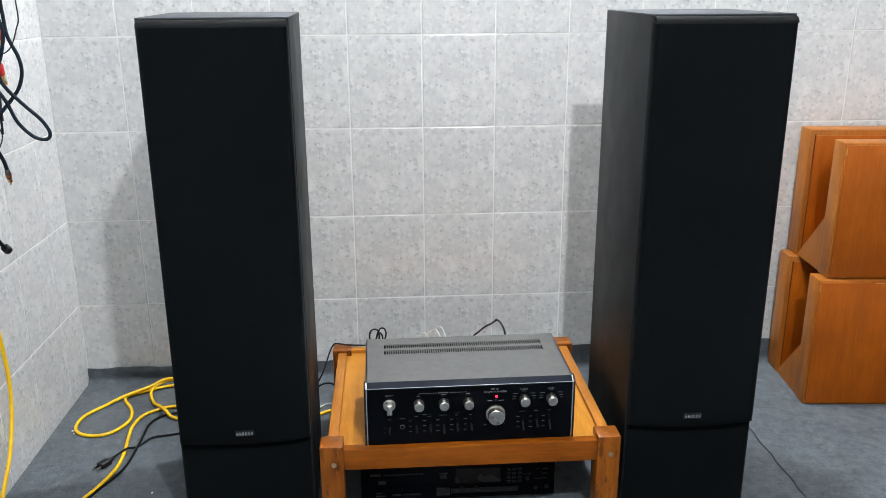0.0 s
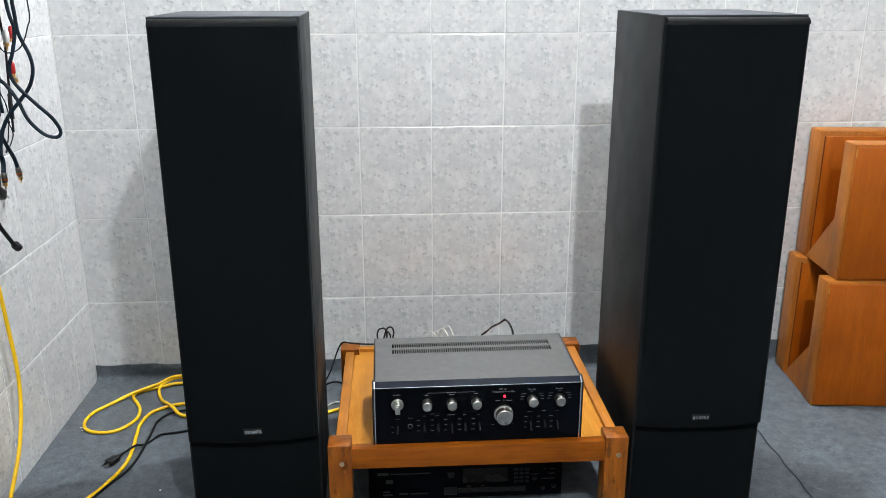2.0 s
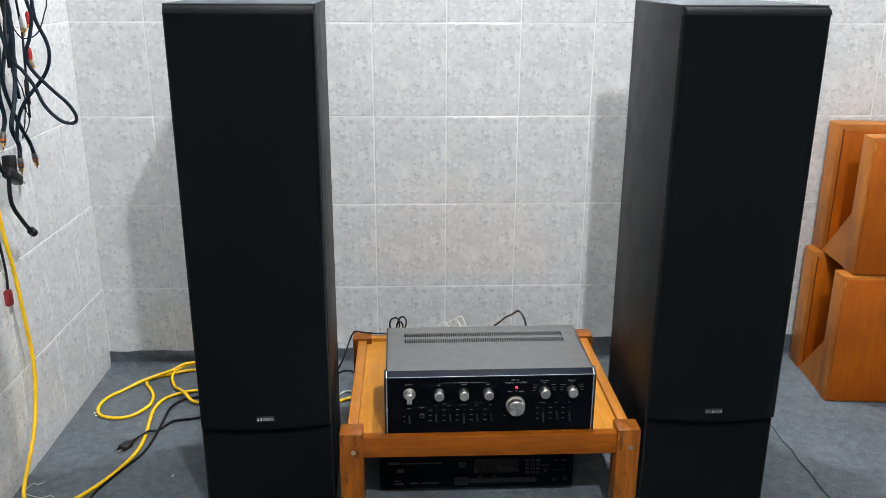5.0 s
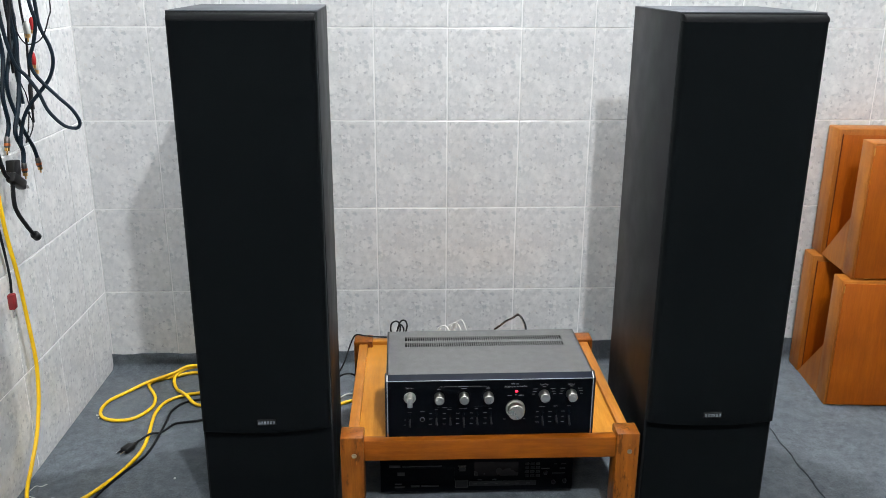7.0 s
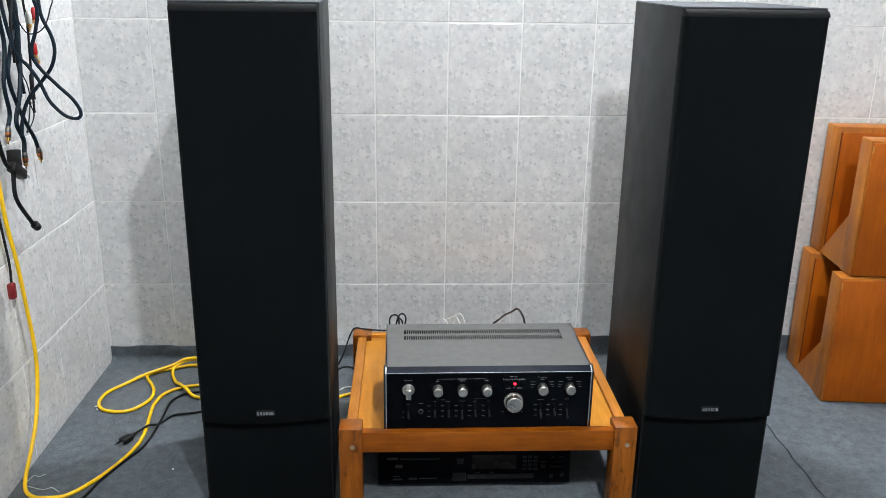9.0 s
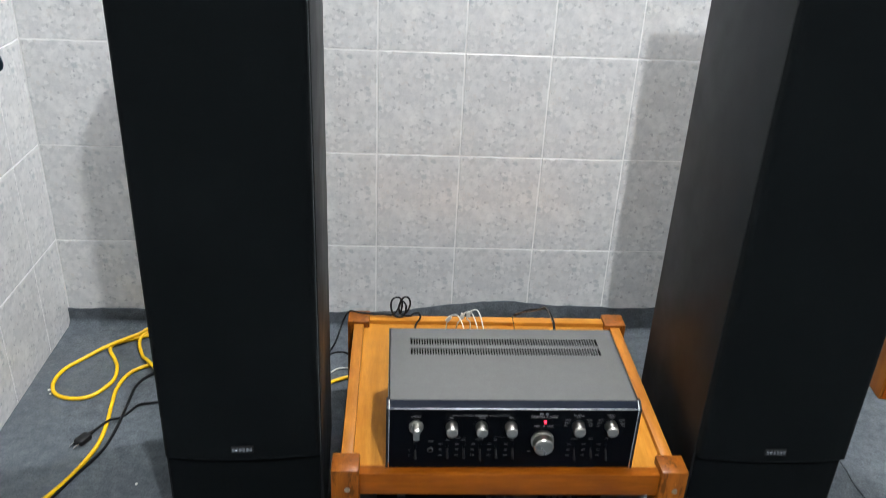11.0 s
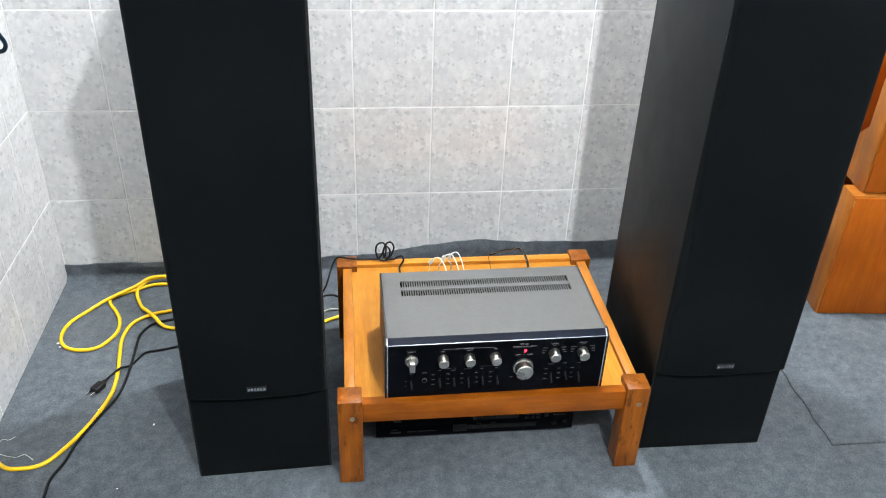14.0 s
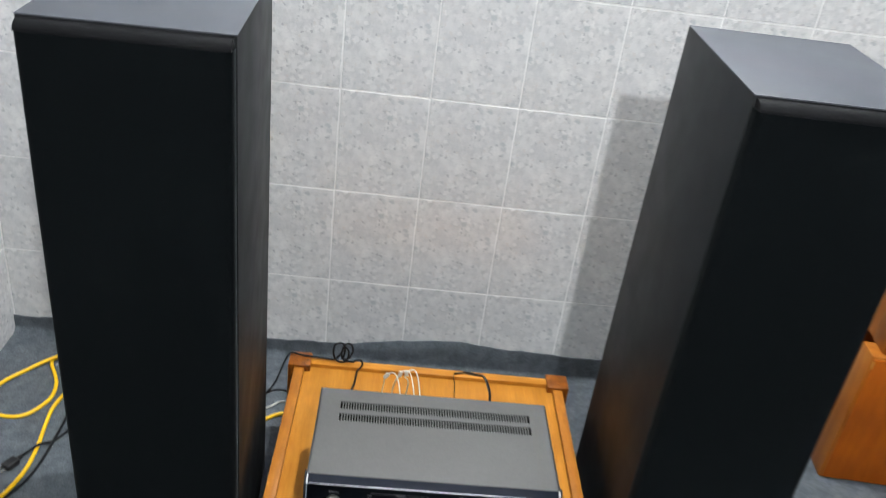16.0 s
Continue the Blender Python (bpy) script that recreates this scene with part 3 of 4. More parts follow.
small = [(360, 454, 0.012, 0.0013), (318, 463, 0.008, 0.0013), (383, 464, 0.010, 0.0013), (452, 461, 0.019, 0.0013), (518, 463, 0.007, 0.0013), (588, 463, 0.008, 0.0013),
         (185, 474, 0.010, 0.0013), (248, 471, 0.012, 0.0015), (850, 458, 0.016, 0.0015), (918, 457, 0.010, 0.0015), (986, 457, 0.009, 0.0013),
         (160, 514, 0.005, 0.0012), (160, 540, 0.005, 0.0012), (662, 519, 0.007, 0.0013), (760, 519, 0.005, 0.0013)]
for px in (289, 358, 425, 494, 563, 828, 892, 956):
    for k, py in enumerate((484, 511, 538)):
        small.append((px, py, 0.0085 - 0.001 * (k == 1), 0.0013))
for cx in (857, 994):
    for sx in (-1, 1):
        for k in range(3):
            small.append((cx + sx * (44 + 4 * k), 368 + 13 * k, 0.012 - 0.002 * k, 0.0013))
    small.append((cx, 356, 0.009, 0.0013))
bars("legends", small, simple("printed_legend", (0.085, 0.085, 0.088), 0.6), front)
bars("frame_line", [(545, 450, 0.030, 0.0005), (330, 454, 0.008, 0.0005), (388, 454, 0.006, 0.0005)], PRINT_DIM, front)

# ---- compact disc player under the stand ----
cd = holder("cd_player", pose(0.141, 1.812, 0), "black compact disc player standing on the carpet beneath the stand", "cd player")
CW, CH = 0.434, 0.098
part("case", block(-CW / 2 + 0.003, CW / 2 - 0.003, 0.012, 0.29, 0.012, CH - 0.001, 0.001), BLACKPL, cd)
face = part("front_panel", block(-CW / 2, CW / 2, 0, 0.012, 0.012, CH, 0.0012), PANEL, cd, "black front panel")
for fx in (-0.17, 0.17):
    for fy in (0.035, 0.25):
        part("foot", lathe(bmesh.new(), [(0.018, 0), (0.02, 0.012)], (fx, fy, 0), (0, 0, 1), 20), RUBBER, cd)


def cdx(px):
    return (px - 187) / 670 * CW - CW / 2


def cdz(py):
    return CH - (py - 545) / 118 * (CH - 0.012)


def cd_block(name, px0, px1, py0, py1, mat, out=0.0012, label="", parent=None, r=0.0004):
    return part(name, block(cdx(px0), cdx(px1), -out, 0.0005, cdz(py1), cdz(py0), r), mat, parent or cd, label)


cd_block("display", 512, 666, 562, 611, GLASS_DARK, 0.0008, "smoked display window")
cd_block("tray", 213, 444, 580, 622, PANEL, 0.0018, "disc tray front")
btn = cd_block("power_button", 446, 492, 624, 650, BLACKPL, 0.002, "framed power button")
bm = bmesh.new()
for a, b, c, d in ((446, 492, 624, 626), (446, 492, 648, 650), (446, 448, 624, 650), (490, 492, 624, 650)):
    box(bm, cdx(a), cdx(b), -0.0026, -0.0019, cdz(d), cdz(c))
part("button_frame", bm, PRINT_DIM, btn, round_=False)
cd_block("open_button", 460, 482, 578, 592, BLACKPL, 0.002)
strip = cd_block("button_strip", 496, 730, 629, 645, simple("dark_grey_plastic", (0.012, 0.012, 0.013), 0.4, 0.0, 0.25), 0.0022, "strip of flat keys")
bm = bmesh.new()
for k in range(6):
    x = 516 + k * 37
    box(bm, cdx(x - 6), cdx(x + 6), -0.0026, -0.002, cdz(639), cdz(635))
part("key_signs", bm, PRINT_DIM, strip, round_=False)
for r_ in range(4):
    for c_ in range(3):
        cd_block("key", 690 + c_ * 19, 703 + c_ * 19, 566 + r_ * 14, 574 + r_ * 14, BLACKPL, 0.0018)
for px, py in ((760, 600), (790, 634), (828, 630)):
    part("small_knob", lathe(bmesh.new(), [(0.0045, 0), (0.0045, 0.006), (0.0035, 0.007)], (cdx(px), 0, cdz(py)), (0, -1, 0), 18), BLACKPL, cd)


def cd_bars(name, items, mat):
    bm = bmesh.new()
    for px0, px1, py0, py1 in items:
        box(bm, cdx(px0), cdx(px1), -0.0024, 0.0002, cdz(py1), cdz(py0))
    tagged(part(name, bm, mat, face, round_=False), kind="stuff")


cd_bars("maker_mark", [(218, 256, 568, 575)], simple("printed_dim", (0.028, 0.028, 0.028), 0.6))
cd_bars("legends", [(262, 400, 571, 574), (246, 271, 592, 604), (236, 260, 633, 636), (236, 270, 643, 647), (292, 322, 640, 645), (328, 390, 641, 644), (455, 484, 573, 575),
                    (525, 540, 622, 624), (575, 590, 622, 624), (745, 775, 586, 588), (785, 830, 603, 605), (790, 800, 570, 572), (815, 832, 570, 572), (810, 830, 586, 588)], PRINT_DIM)


# ---- folded horn cabinets ----
HH, HW = 0.363, 0.50


def horn_cabinet(m):
    hb = holder("horn_cabinet", m, "amber wooden folded horn speaker cabinet stacked by the wall", "speaker cabinet", "stacked horn cabinets")
    part("back_board", block(0, HW, 0.2155, 0.285, 0, HH, 0.004, 2), HORN_Z, hb, "thick back board")
    part("back_face", block(0.014, HW - 0.014, 0.2120, 0.2160, 0.004, HH - 0.016, 0.001), HORN_X, hb)
    part("ramp", prism(bmesh.new(), [(0.2160, 0.001), (0.066, 0.001), (0.066, 0.157)], 0.0035, HW - 0.0035), HORN_Z, hb, "sloping horn board", round_=False)
    part("core", block(0.16, HW - 0.16, 0.066, 0.2120, 0.02, HH - 0.03, 0.002), HORN_X, hb)
    part("front_box", block(0, HW, 0.006, 0.066, 0, HH, 0.003, 2), HORN_Z, hb)
    part("front_panel", block(0.005, HW - 0.005, 0.0, 0.0065, 0.005, HH - 0.006, 0.002, 2), HORN_X, hb, "plain amber front panel with painted edge highlights")
    # Thin dark strip paints the shade of the groove beside the back face.
    part("seam", block(0.0124, 0.0140, 0.2116, 0.2163, 0.004, HH - 0.0138), HORN_GROOVE, hb, "dark strip painted for the shade in the groove", round_=False)
    # Short pale strips stand in for the light on the rounded edges.
    for x0, x1, z0, z1 in ((0.0046, 0.0066, HH - 0.032, HH - 0.012), (0.030, 0.046, 0.0050, 0.0058), (0.150, 0.210, HH - 0.0069, HH - 0.0061)):
        part("worn_edge", block(x0, x1, -0.0003, 0.004, z0, z1, 0.0002, 1), HORN_EDGE, hb, "pale strip painted as a highlight on the edge", round_=False)
    return hb


horn = horn_cabinet(pose(1.1296, 2.1965, 0.0025, 0, 0, -5.0))
copy_thing(horn, pose(1.1557, 2.2065, 0.0025 + HH + 0.0008, 0, 0, -4.5))


# ---- cables ----
def cable(name, pts, r, mat, label, category="cable", seg=8, n=8):
    return tagged(part(name, tube(bmesh.new(), pts, r, seg, n), mat), label, category)


def wall_pts(pairs, x=-0.872):
    return [(x, y, z) for y, z in pairs]


hook = holder("wall_hook", pose(WALL_X, 2.06, 1.34), "small metal wall hook holding a bundle of cables", "hook")
part("plate", block(0, 0.004, -0.012, 0.012, -0.03, 0.03, 0.0015), CHROME, hook)
part("arm", tube(bmesh.new(), [(0.003, 0, 0.0), (0.03, 0, -0.004), (0.05, 0, 0.006), (0.056, 0, 0.022)], 0.0035), CHROME, hook)
SHELL = simple("gunmetal_plug_shell", (0.16, 0.15, 0.145), 0.32, 0.9)
COPPER = simple("copper_ring", (0.55, 0.17, 0.07), 0.3, 1.0)
HK = (-0.866, 2.06, 1.342)


def phono(parent, p, d, body, s=1.0):
    """A phono plug at p pointing along d."""
    p, d = Vector(p), Vector(d).normalized()
    pl = part("plug", lathe(bmesh.new(), [(0.0032 * s, -0.004), (0.0054 * s, 0.0), (0.0062 * s, 0.006 * s), (0.0062 * s, 0.018 * s), (0.005 * s, 0.021 * s)], p, d, 14), body, parent, "phono plug")
    part("contact", lathe(bmesh.new(), [(0.0052 * s, 0.021 * s), (0.0052 * s, 0.028 * s), (0.0018 * s, 0.0282 * s), (0.0018 * s, 0.035 * s), (0.001 * s, 0.036 * s)], p, d, 14), GOLD, pl, "gold-plated contact")
    if body is SHELL:
        part("ring", lathe(bmesh.new(), [(0.0058, 0.011), (0.0066, 0.0115), (0.0066, 0.0165), (0.0058, 0.017)], p, d, 14), COPPER, pl, "copper ring")
    return pl


big = cable("loop_cable", [HK, (-0.80, 2.012, 1.20), (-0.788, 2.011, 1.069), (-0.782, 2.014, 1.027), (-0.790, 2.010, 0.984), (-0.801, 2.006, 0.948), (-0.793, 2.009, 0.916), (-0.763, 2.022, 0.874), (-0.738, 2.032, 0.843), (-0.726, 2.037, 0.815), (-0.733, 2.034, 0.801),
                           (-0.756, 2.024, 0.809), (-0.781, 2.016, 0.841), (-0.797, 2.014, 0.884), (-0.814, 2.010, 0.915), (-0.833, 2.000, 0.949), (-0.845, 1.995, 1.05), (-0.85, 2.01, 1.2), HK], 0.0040, TEAL, "long loop of blue-black audio cable hanging on tiled wall")
second = cable("audio_cable", [HK, (-0.79, 2.022, 1.2), (-0.782, 2.024, 1.069), (-0.779, 2.024, 1.019), (-0.765, 2.029, 0.975), (-0.763, 2.030, 0.943), (-0.773, 2.027, 0.911), (-0.793, 2.020, 0.883), (-0.814, 2.008, 0.856), (-0.828, 2.000, 0.828), (-0.836, 1.994, 0.795), (-0.838, 1.990, 0.77)], 0.0040, TEAL, "blue-black audio cable with a loose end hanging on tiled wall")
third = cable("audio_cable", [HK] + wall_pts([(2.09, 1.2), (2.077, 1.067), (2.079, 1.019), (2.031, 0.95), (2.003, 0.892), (2.026, 0.831), (2.058, 0.783), (2.086, 0.748), (2.098, 0.722)], -0.855), 0.0044, TEAL, "blue-black audio cable ending in a gold phono plug")
phono(third, (-0.855, 2.098, 0.722), (0.05, 0.12, -1), SHELL)
fourth = cable("audio_cable", [HK] + wall_pts([(2.06, 1.2), (2.054, 1.052), (2.06, 0.988), (2.053, 0.907), (2.028, 0.844), (1.999, 0.798), (2.021, 0.755), (2.016, 0.727)], -0.850), 0.0050, TEAL, "blue-black audio cable ending in a gold phono plug")
phono(fourth, (-0.850, 2.016, 0.727), (0, -0.02, -1), SHELL)
fifth = cable("audio_cable", [HK] + wall_pts([(2.02, 1.2), (2.0, 1.06), (2.012, 0.96), (1.985, 0.88), (1.992, 0.82), (1.975, 0.79)], -0.858), 0.0046, TEAL, "blue-black audio cable ending in a gold phono plug")
phono(fifth, (-0.858, 1.975, 0.79), (0, -0.3, -1), SHELL)
for k, (dy, amp_) in enumerate(((-0.01, 0.02), (0.012, -0.018), (0.03, 0.015), (0.05, -0.012))):
    cable("audio_cable", [HK] + wall_pts([(2.05 + dy + amp_ * math.sin(j * 1.3 + k), 1.22 - 0.075 * j) for j in range(5 + k % 2)], -0.846 - 0.008 * k), 0.0032 + 0.0005 * (k % 2), (RUBBER, TEAL)[k % 2], "dark cable in a tangled bundle on tiled wall")
thin = cable("thin_cord", [HK, (-0.77, 2.03, 1.2), (-0.752, 2.026, 1.069), (-0.759, 2.023, 1.030), (-0.773, 2.017, 0.995), (-0.792, 2.010, 0.982), (-0.808, 2.003, 0.988), (-0.82, 2.0, 1.03), (-0.83, 2.02, 1.15), HK], 0.0014, RUBBER, "thin black cord hanging in a loop")
knot = cable("thin_cord", [HK] + wall_pts([(2.12, 1.15), (2.10, 1.0), (2.105, 0.901), (2.125, 0.864), (2.132, 0.837), (2.128, 0.818), (2.140, 0.792), (2.118, 0.770), (2.091, 0.758), (2.112, 0.785), (2.126, 0.816)]), 0.0014, RUBBER, "thin black cord with a small knot")
part("knot", lathe(bmesh.new(), [(0.002, -0.004), (0.004, 0), (0.002, 0.004)], (-0.872, 2.127, 0.820), (0, 0, 1), 10), RUBBER, knot)
stem = cable("phono_lead", [HK] + wall_pts([(2.13, 1.18), (2.128, 1.06), (2.135, 0.99), (2.128, 0.93), (2.118, 0.86), (2.112, 0.80)], -0.858), 0.0026, RUBBER, "black phono lead with red and white plugs")
for y, z, c in ((2.144, 1.012, REDPL), (2.119, 0.938, REDPL), (2.113, 1.005, WHITEPL), (2.130, 0.925, WHITEPL)):
    phono(stem, (-0.843, y, z + 0.014), (0.0, -0.08, -1), c, 1.12)
part("sleeve", tube(bmesh.new(), wall_pts([(2.117, 0.885), (2.113, 0.86), (2.112, 0.83)], -0.856), 0.005), BLACKPL, stem)

power = cable("mains_cable", [HK] + wall_pts([(1.98, 1.2), (1.93, 1.0), (1.915, 0.85), (1.938, 0.735), (1.966, 0.700)], -0.860), 0.0045, RUBBER, "black power cord with angled plug against tiled wall")
plug = part("plug", block(-0.010, 0.010, -0.011, 0.011, -0.034, 0.026, 0.004), BLACKPL, power, "moulded black plug")
plug.matrix_basis = pose(-0.856, 1.980, 0.697, 58, 0, 0)
blockhead = part("socket", block(-0.010, 0.010, -0.015, 0.015, -0.022, 0.022, 0.003), BLACKPL, power, "square black socket end")
blockhead.matrix_basis = pose(-0.860, 1.986, 0.718, -8, 0, 0)
for dx in (-0.006, 0.006):
    pin = part("pin", block(dx - 0.0008, dx + 0.0008, -0.003, 0.003, -0.050, -0.033, 0.0004), CHROME, plug)
short = cable("short_lead", wall_pts([(1.970, 0.700), (1.962, 0.653), (1.972, 0.625), (1.996, 0.596), (2.020, 0.570), (2.036, 0.556)], -0.858), 0.0046, RUBBER, "short black lead with a round connector")
part("connector", lathe(bmesh.new(), [(0.006, 0), (0.0095, 0.003), (0.0095, 0.018), (0.006, 0.021)], (-0.858, 2.032, 0.560), (0, 0.75, -0.6), 16), BLACKPL, short)
mains = cable("mains_lead", [HK] + wall_pts([(1.95, 1.2), (1.90, 1.0), (1.885, 0.8), (1.905, 0.62), (1.919, 0.507), (1.916, 0.462)], -0.872), 0.0028, RUBBER, "black lead with a dark red plug hanging on tiled wall")
part("plug", block(-0.880, -0.866, 1.906, 1.925, 0.424, 0.460, 0.004), simple("dark_red_plug", (0.20, 0.010, 0.012), 0.5), mains, "dark red mains plug")
for dy in (-0.005, 0.005):
    part("pin", block(-0.873, -0.871, 1.914 + dy - 0.002, 1.914 + dy + 0.002, 0.406, 0.426), CHROME, mains)

FL = 0.0046
yellow = [HK] + wall_pts([(1.98, 1.2), (1.94, 1.0), (1.935, 0.8), (1.940, 0.650), (1.948, 0.575), (1.966, 0.490), (1.979, 0.381), (1.989, 0.268), (1.976, 0.183), (1.940, 0.103), (1.894, 0.050)], -0.878)
yellow += [(-0.873, 1.848, 0.020), (-0.860, 1.812, 0.008), (-0.838, 1.792, FL), (-0.812, 1.786, FL), (-0.768, 1.793, FL)]
yellow += [(x, y, FL) for x, y in ((-0.735, 1.831), (-0.697, 1.909), (-0.673, 1.998), (-0.673, 2.072), (-0.684, 2.150), (-0.690, 2.210), (-0.678, 2.270))]
yellow += [(-0.640, 2.304, FL), (-0.607, 2.316, FL), (-0.54, 2.325, FL), (-0.495, 2.29, FL), (-0.53, 2.245, FL), (-0.591, 2.250, FL), (-0.625, 2.285, 0.013), (-0.650, 2.318, 0.009), (-0.668, 2.342, FL), (-0.690, 2.395, FL),
           (-0.688, 2.430, 0.010), (-0.650, 2.462, 0.015), (-0.56, 2.462, 0.012), (-0.52, 2.445, FL), (-0.56, 2.435, FL), (-0.643, 2.446, FL), (-0.694, 2.424, FL), (-0.748, 2.394, FL), (-0.754, 2.367, FL), (-0.730, 2.325, FL), (-0.713, 2.287, FL),
           (-0.709, 2.235, FL), (-0.736, 2.183, FL), (-0.773, 2.169, FL), (-0.817, 2.182, FL), (-0.840, 2.222, FL), (-0.836, 2.279, FL), (-0.800, 2.334, FL), (-0.759, 2.373, 0.012), (-0.700, 2.424, 0.014), (-0.645, 2.458, 0.022),
           (-0.50, 2.44, 0.012), (-0.36, 2.34, FL), (-0.26, 2.235, FL), (-0.218, 2.229, FL), (-0.183, 2.253, FL), (-0.10, 2.29, FL)]
cable("extension_cord", yellow, 0.0045, YELLOW, "bright yellow extension cord looped over carpet and up the wall", "cord", 10, 7)

FB = 0.0032
cable("floor_cord", [(-0.50, 2.30, FB), (-0.56, 2.287, FB), (-0.598, 2.279, FB), (-0.630, 2.264, FB), (-0.650, 2.222, FB), (-0.650, 2.161, FB), (-0.647, 2.103, 0.008), (-0.651, 2.040, FB), (-0.660, 1.985, FB), (-0.685, 1.925, FB), (-0.712, 1.850, FB), (-0.722, 1.800, FB), (-0.738, 1.752, FB), (-0.737, 1.70, FB), (-0.735, 1.62, FB), (-0.72, 1.45, FB)],
      0.0032, RUBBER, "black cord lying along the carpet", "cord")
lead = cable("plug_lead", [(-0.50, 2.19, FB), (-0.566, 2.166, FB), (-0.600, 2.158, FB), (-0.626, 2.149, FB), (-0.648, 2.108, FB), (-0.668, 2.084, 0.0125), (-0.684, 2.066, 0.009), (-0.693, 2.050, 0.009)], 0.0028, RUBBER, "black lead with a two-pin plug lying on carpet", "cord")
body = part("plug", block(-0.011, 0.011, -0.016, 0.016, -0.007, 0.007, 0.004, 3), BLACKPL, lead, "moulded two-pin plug")
body.matrix_basis = pose(-0.706, 2.026, 0.0078, 0, 0, -27)
part("strain_relief", rod(bmesh.new(), (0, 0.015, 0), (0, 0.032, 0), 0.0055, 0.003), BLACKPL, body)
for dx in (-0.006, 0.006):
    part("pin", block(dx - 0.0008, dx + 0.0008, -0.032, -0.015, -0.003, 0.003, 0.0004), CHROME, body)

# leads behind the amplifier
AB = 1.950


def settle(pts):
    """Sets a run of points down on the stand's top and back rail."""
    out = []
    for x, y, z in pts:
        k = min(1.0, max(0.0, (y - AB) / 0.20))
        s_ = min(1.0, max(0.0, (z - 0.15) / 0.05))
        out.append((x, y + (0.012 + 0.019 * k) * s_, z - 0.0104 * s_))
    return out


cable("power_lead", settle([(-0.02, AB, 0.262), (-0.014, 2.02, 0.258), (-0.004, 2.10, 0.232), (-0.002, 2.155, 0.2165), (0.008, 2.163, 0.230), (0.004, 2.166, 0.241), (-0.008, 2.168, 0.237), (-0.014, 2.174, 0.228), (-0.034, 2.180, 0.226), (-0.022, 2.176, 0.237), (-0.015, 2.172, 0.261),
                         (-0.020, 2.174, 0.275), (-0.031, 2.178, 0.272), (-0.040, 2.182, 0.248), (-0.037, 2.184, 0.227), (-0.033, 2.184, 0.253), (-0.040, 2.184, 0.269), (-0.054, 2.182, 0.266), (-0.058, 2.178, 0.249), (-0.050, 2.176, 0.227), (-0.030, 2.174, 0.2275), (-0.024, 2.178, 0.250), (-0.034, 2.180, 0.262),
                         (-0.043, 2.180, 0.240), (-0.054, 2.180, 0.2265), (-0.072, 2.180, 0.2268), (-0.102, 2.180, 0.2285), (-0.128, 2.176, 0.2335), (-0.150, 2.182, 0.2325), (-0.164, 2.190, 0.206), (-0.182, 2.196, 0.150), (-0.204, 2.205, 0.105), (-0.222, 2.22, 0.06), (-0.24, 2.28, FB), (-0.28, 2.40, FB)]), 0.0022, RUBBER, "black power cord bunched in a coil on the stand", "cord")
cable("power_lead", settle([(-0.08, 2.250, FB), (-0.12, 2.235, 0.05), (-0.155, 2.225, 0.098), (-0.182, 2.222, 0.105), (-0.207, 2.232, 0.085), (-0.235, 2.26, 0.04), (-0.29, 2.32, FB), (-0.33, 2.36, FB)]), 0.0024, RUBBER, "black lead arching up behind the stand", "cord")
cable("speaker_wire", [(-0.14, 2.30, 0.004), (-0.183, 2.30, 0.004), (-0.222, 2.272, 0.004), (-0.30, 2.30, 0.004)], 0.0022, WHITEPL, "pale grey twin speaker wire on carpet", "wire")
for k, (x, peak, yy, lean) in enumerate(((0.076, 0.322, 2.036, 0.006), (0.104, 0.328, 2.038, 0.012), (0.116, 0.338, 2.030, -0.004))):
    w = cable("white_lead", settle([(x + 0.016, AB, 0.275), (x + 0.018, 1.970, 0.288), (x + 0.014, 2.005, 0.314), (x + 0.004, yy, peak), (x - 0.010, yy + 0.008, peak - 0.006), (x - 0.017, yy + 0.014, peak - 0.026), (x - 0.012 - lean, yy + 0.018, peak - 0.046), (x - 0.018 - lean, yy + 0.03, 0.2148)]), 0.0013, WHITEPL, "thin white lead looping behind the amplifier", "lead")
    tag = part("tag", block(-0.004, 0.004, -0.002, 0.002, -0.007, 0.007, 0.001), WHITEPL, w)
    tag.matrix_basis = pose(*settle([(x - 0.014, yy + 0.012, peak - 0.016)])[0], 0, 35 - 20 * k, 0)
red = cable("speaker_lead", settle([(0.268, AB, 0.285), (0.266, 1.962, 0.325), (0.264, 1.980, 0.350), (0.252, 2.000, 0.366), (0.240, 2.030, 0.344), (0.228, 2.060, 0.322), (0.214, 2.090, 0.293), (0.207, 2.100, 0.283)]), 0.0025, RUBBER, "dark speaker lead with a red tip arching behind amplifier", "lead")
part("second_strand", tube(bmesh.new(), settle([(0.262, 1.975, 0.352), (0.250, 1.998, 0.370), (0.238, 2.030, 0.342), (0.207, 2.100, 0.284), (0.210, 2.104, 0.25), (0.214, 2.106, 0.2138)]), 0.0010), SHELL, red)
part("tip", rod(bmesh.new(), *settle([(0.268, 1.946, 0.285), (0.2655, 1.966, 0.332)]), 0.0034, 0.0022), REDPL, red, "red insulated tip")

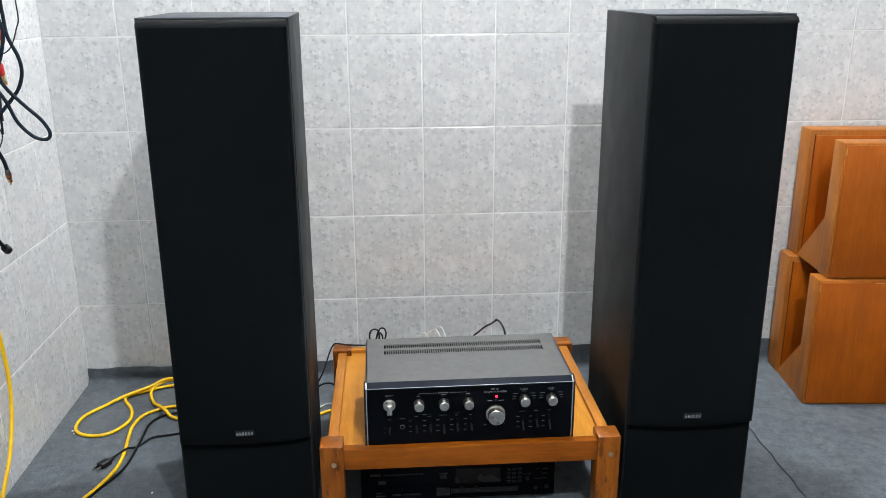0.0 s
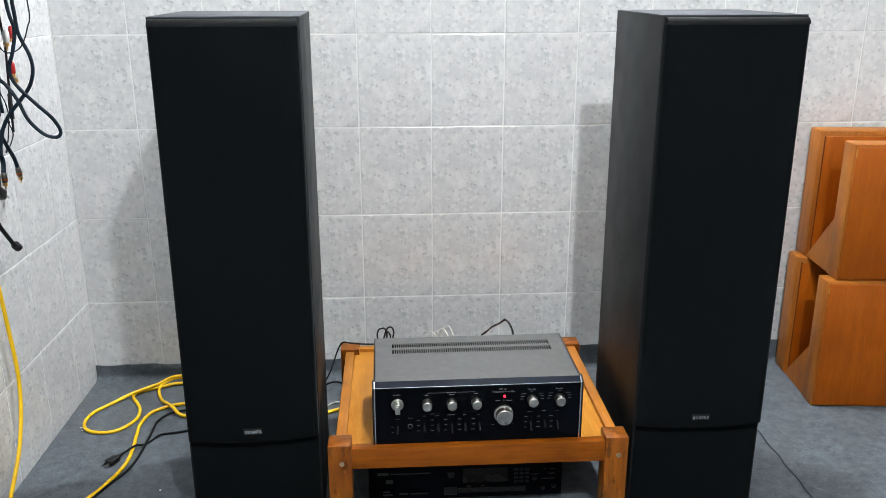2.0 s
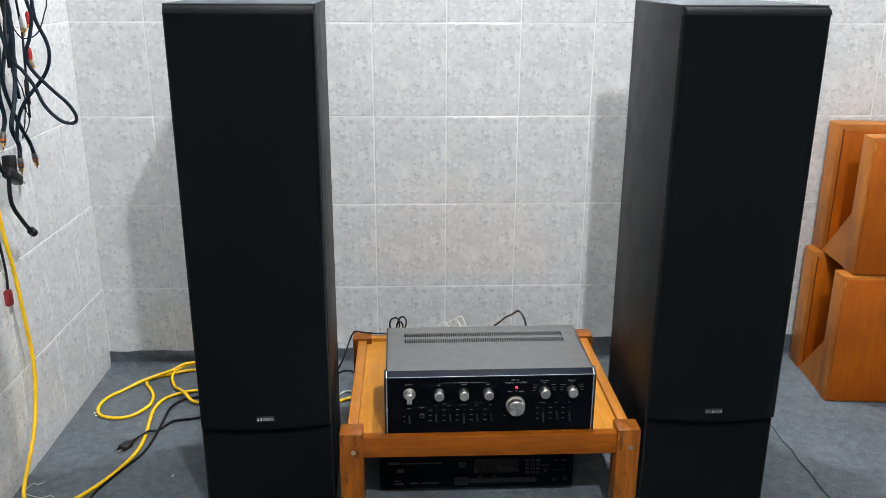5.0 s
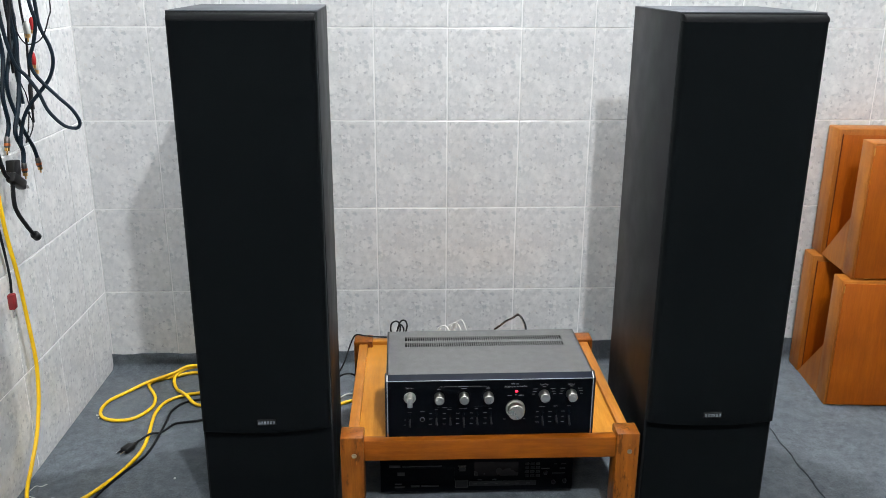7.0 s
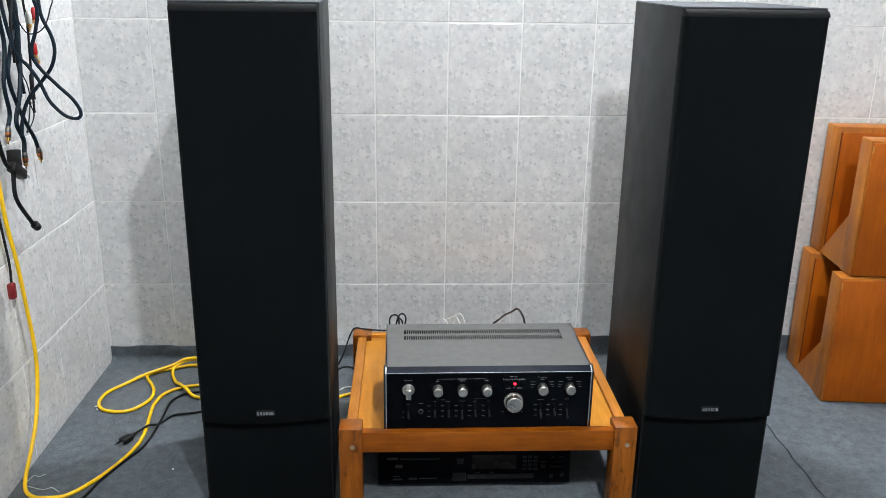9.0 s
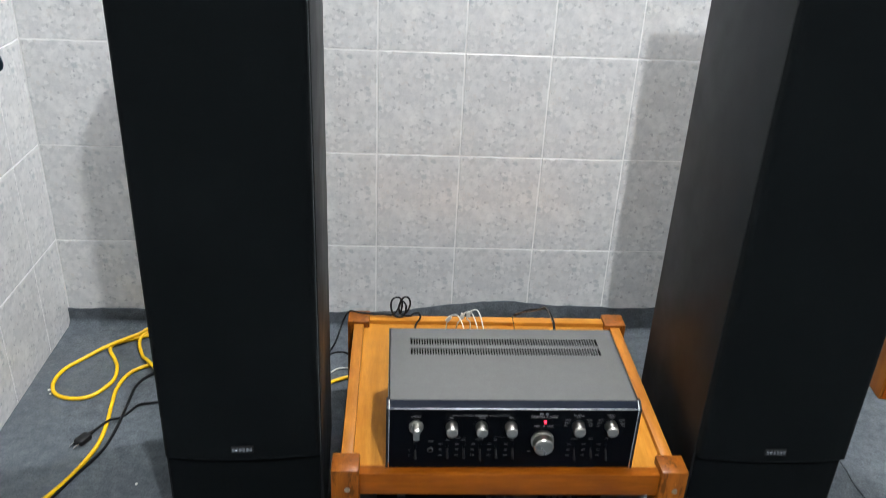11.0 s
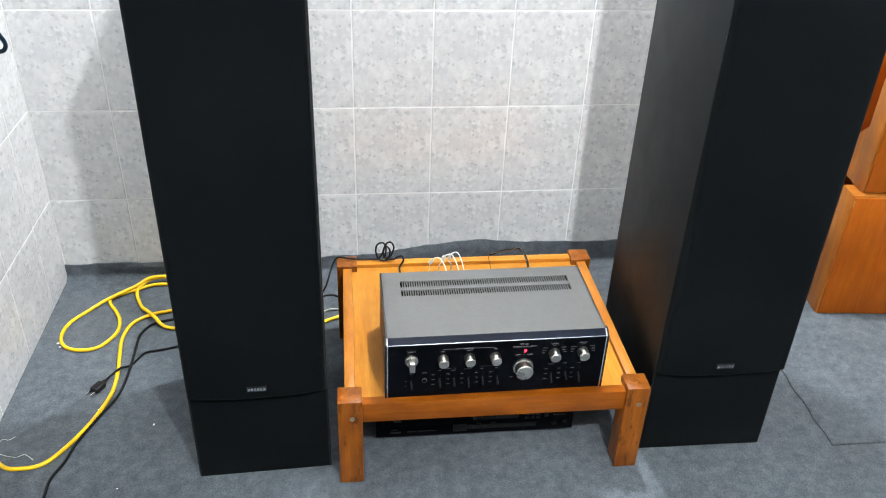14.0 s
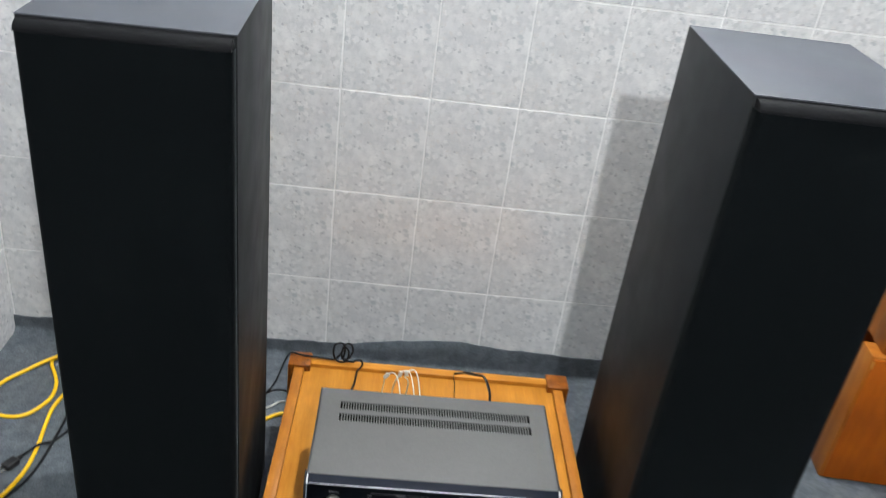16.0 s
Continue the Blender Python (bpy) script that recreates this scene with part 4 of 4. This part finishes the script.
# crumbs and lint on the carpet
for k, (x, y) in enumerate(((-0.648, 2.095), (-0.835, 2.19), (-0.843, 2.205), (-0.69, 1.957), (-0.56, 1.90), (0.19, 1.55), (-0.60, 1.72), (0.02, 1.60))):
    bm = bmesh.new()
    bmesh.ops.create_icosphere(bm, subdivisions=1, radius=0.0018 + 0.0008 * (k % 3))
    bmesh.ops.scale(bm, vec=(1, 1.4, 0.6), verts=bm.verts[:])
    tagged(part("crumb", bm, LINT), "tiny white crumb lying on the carpet", "crumb", "carpet crumbs").matrix_world = pose(x, y, 0.0012, 0, 0, 40 * k)
for pts in ([(-0.876, 1.850, 0.002), (-0.869, 1.875, 0.003), (-0.856, 1.874, 0.002), (-0.844, 1.881, 0.004)], [(-0.869, 1.837, 0.002), (-0.845, 1.826, 0.003), (-0.825, 1.822, 0.002), (-0.809, 1.827, 0.003), (-0.787, 1.811, 0.002)]):
    tagged(part("thread", tube(bmesh.new(), pts, 0.0006, 5), LINT), "loose pale thread on the carpet", "thread", "loose threads")


# ---- wall tiles, each a piece of its own ----
def tile_mesh(w, hgt):
    bm = bmesh.new()
    g, d, c = 0.0018, 0.0, 0.0009
    x, z = w / 2 - g, hgt / 2 - g
    outer = [bm.verts.new((sx * x, 0.005, sz * z)) for sx, sz in ((-1, -1), (1, -1), (1, 1), (-1, 1))]
    mid = [bm.verts.new((sx * x, -d + c, sz * z)) for sx, sz in ((-1, -1), (1, -1), (1, 1), (-1, 1))]
    face_ = [bm.verts.new((sx * (x - c), -d, sz * (z - c))) for sx, sz in ((-1, -1), (1, -1), (1, 1), (-1, 1))]
    for p, q in ((outer, mid), (mid, face_)):
        for i in range(4):
            bm.faces.new((p[i], p[(i + 1) % 4], q[(i + 1) % 4], q[i]))
    bm.faces.new(face_)
    bmesh.ops.recalc_face_normals(bm, faces=bm.faces[:])
    return finish(bm, "tile", TILE)


def lay(wall_ob, me, m):
    ob = new("tile", me)
    ob.parent = wall_ob
    ob.matrix_basis = m


whole = tile_mesh(TW, TH)
rng = random.Random(4)


def wob():
    return rng.uniform(-0.08, 0.08)


first = tile_mesh(0.195, TH)
for r_ in range(10):
    z = ROW0 + TH * (r_ + 0.5)
    for c_ in range(16):
        x = -0.9 + TW * (c_ + 0.5)
        if c_ == 0:
            lay(wall_north, first, pose(x + 0.0025, WALL_Y + rng.uniform(0, 0.0005), z))
        else:
            lay(wall_north, whole, pose(x, WALL_Y + rng.uniform(0, 0.0005), z, wob(), 0, wob()))
narrow = tile_mesh(0.14, TH)
for r_ in range(10):
    z = ROW0 + TH * (r_ + 0.5)
    lay(wall_west, narrow, pose(WALL_X - rng.uniform(0, 0.0005), 2.43, z, 0, 0, 90))
    for c_ in range(13):
        y = 2.36 - TW * (c_ + 0.5)
        lay(wall_west, whole, pose(WALL_X - rng.uniform(0, 0.0005), y, z, wob(), 0, 90 + wob()))
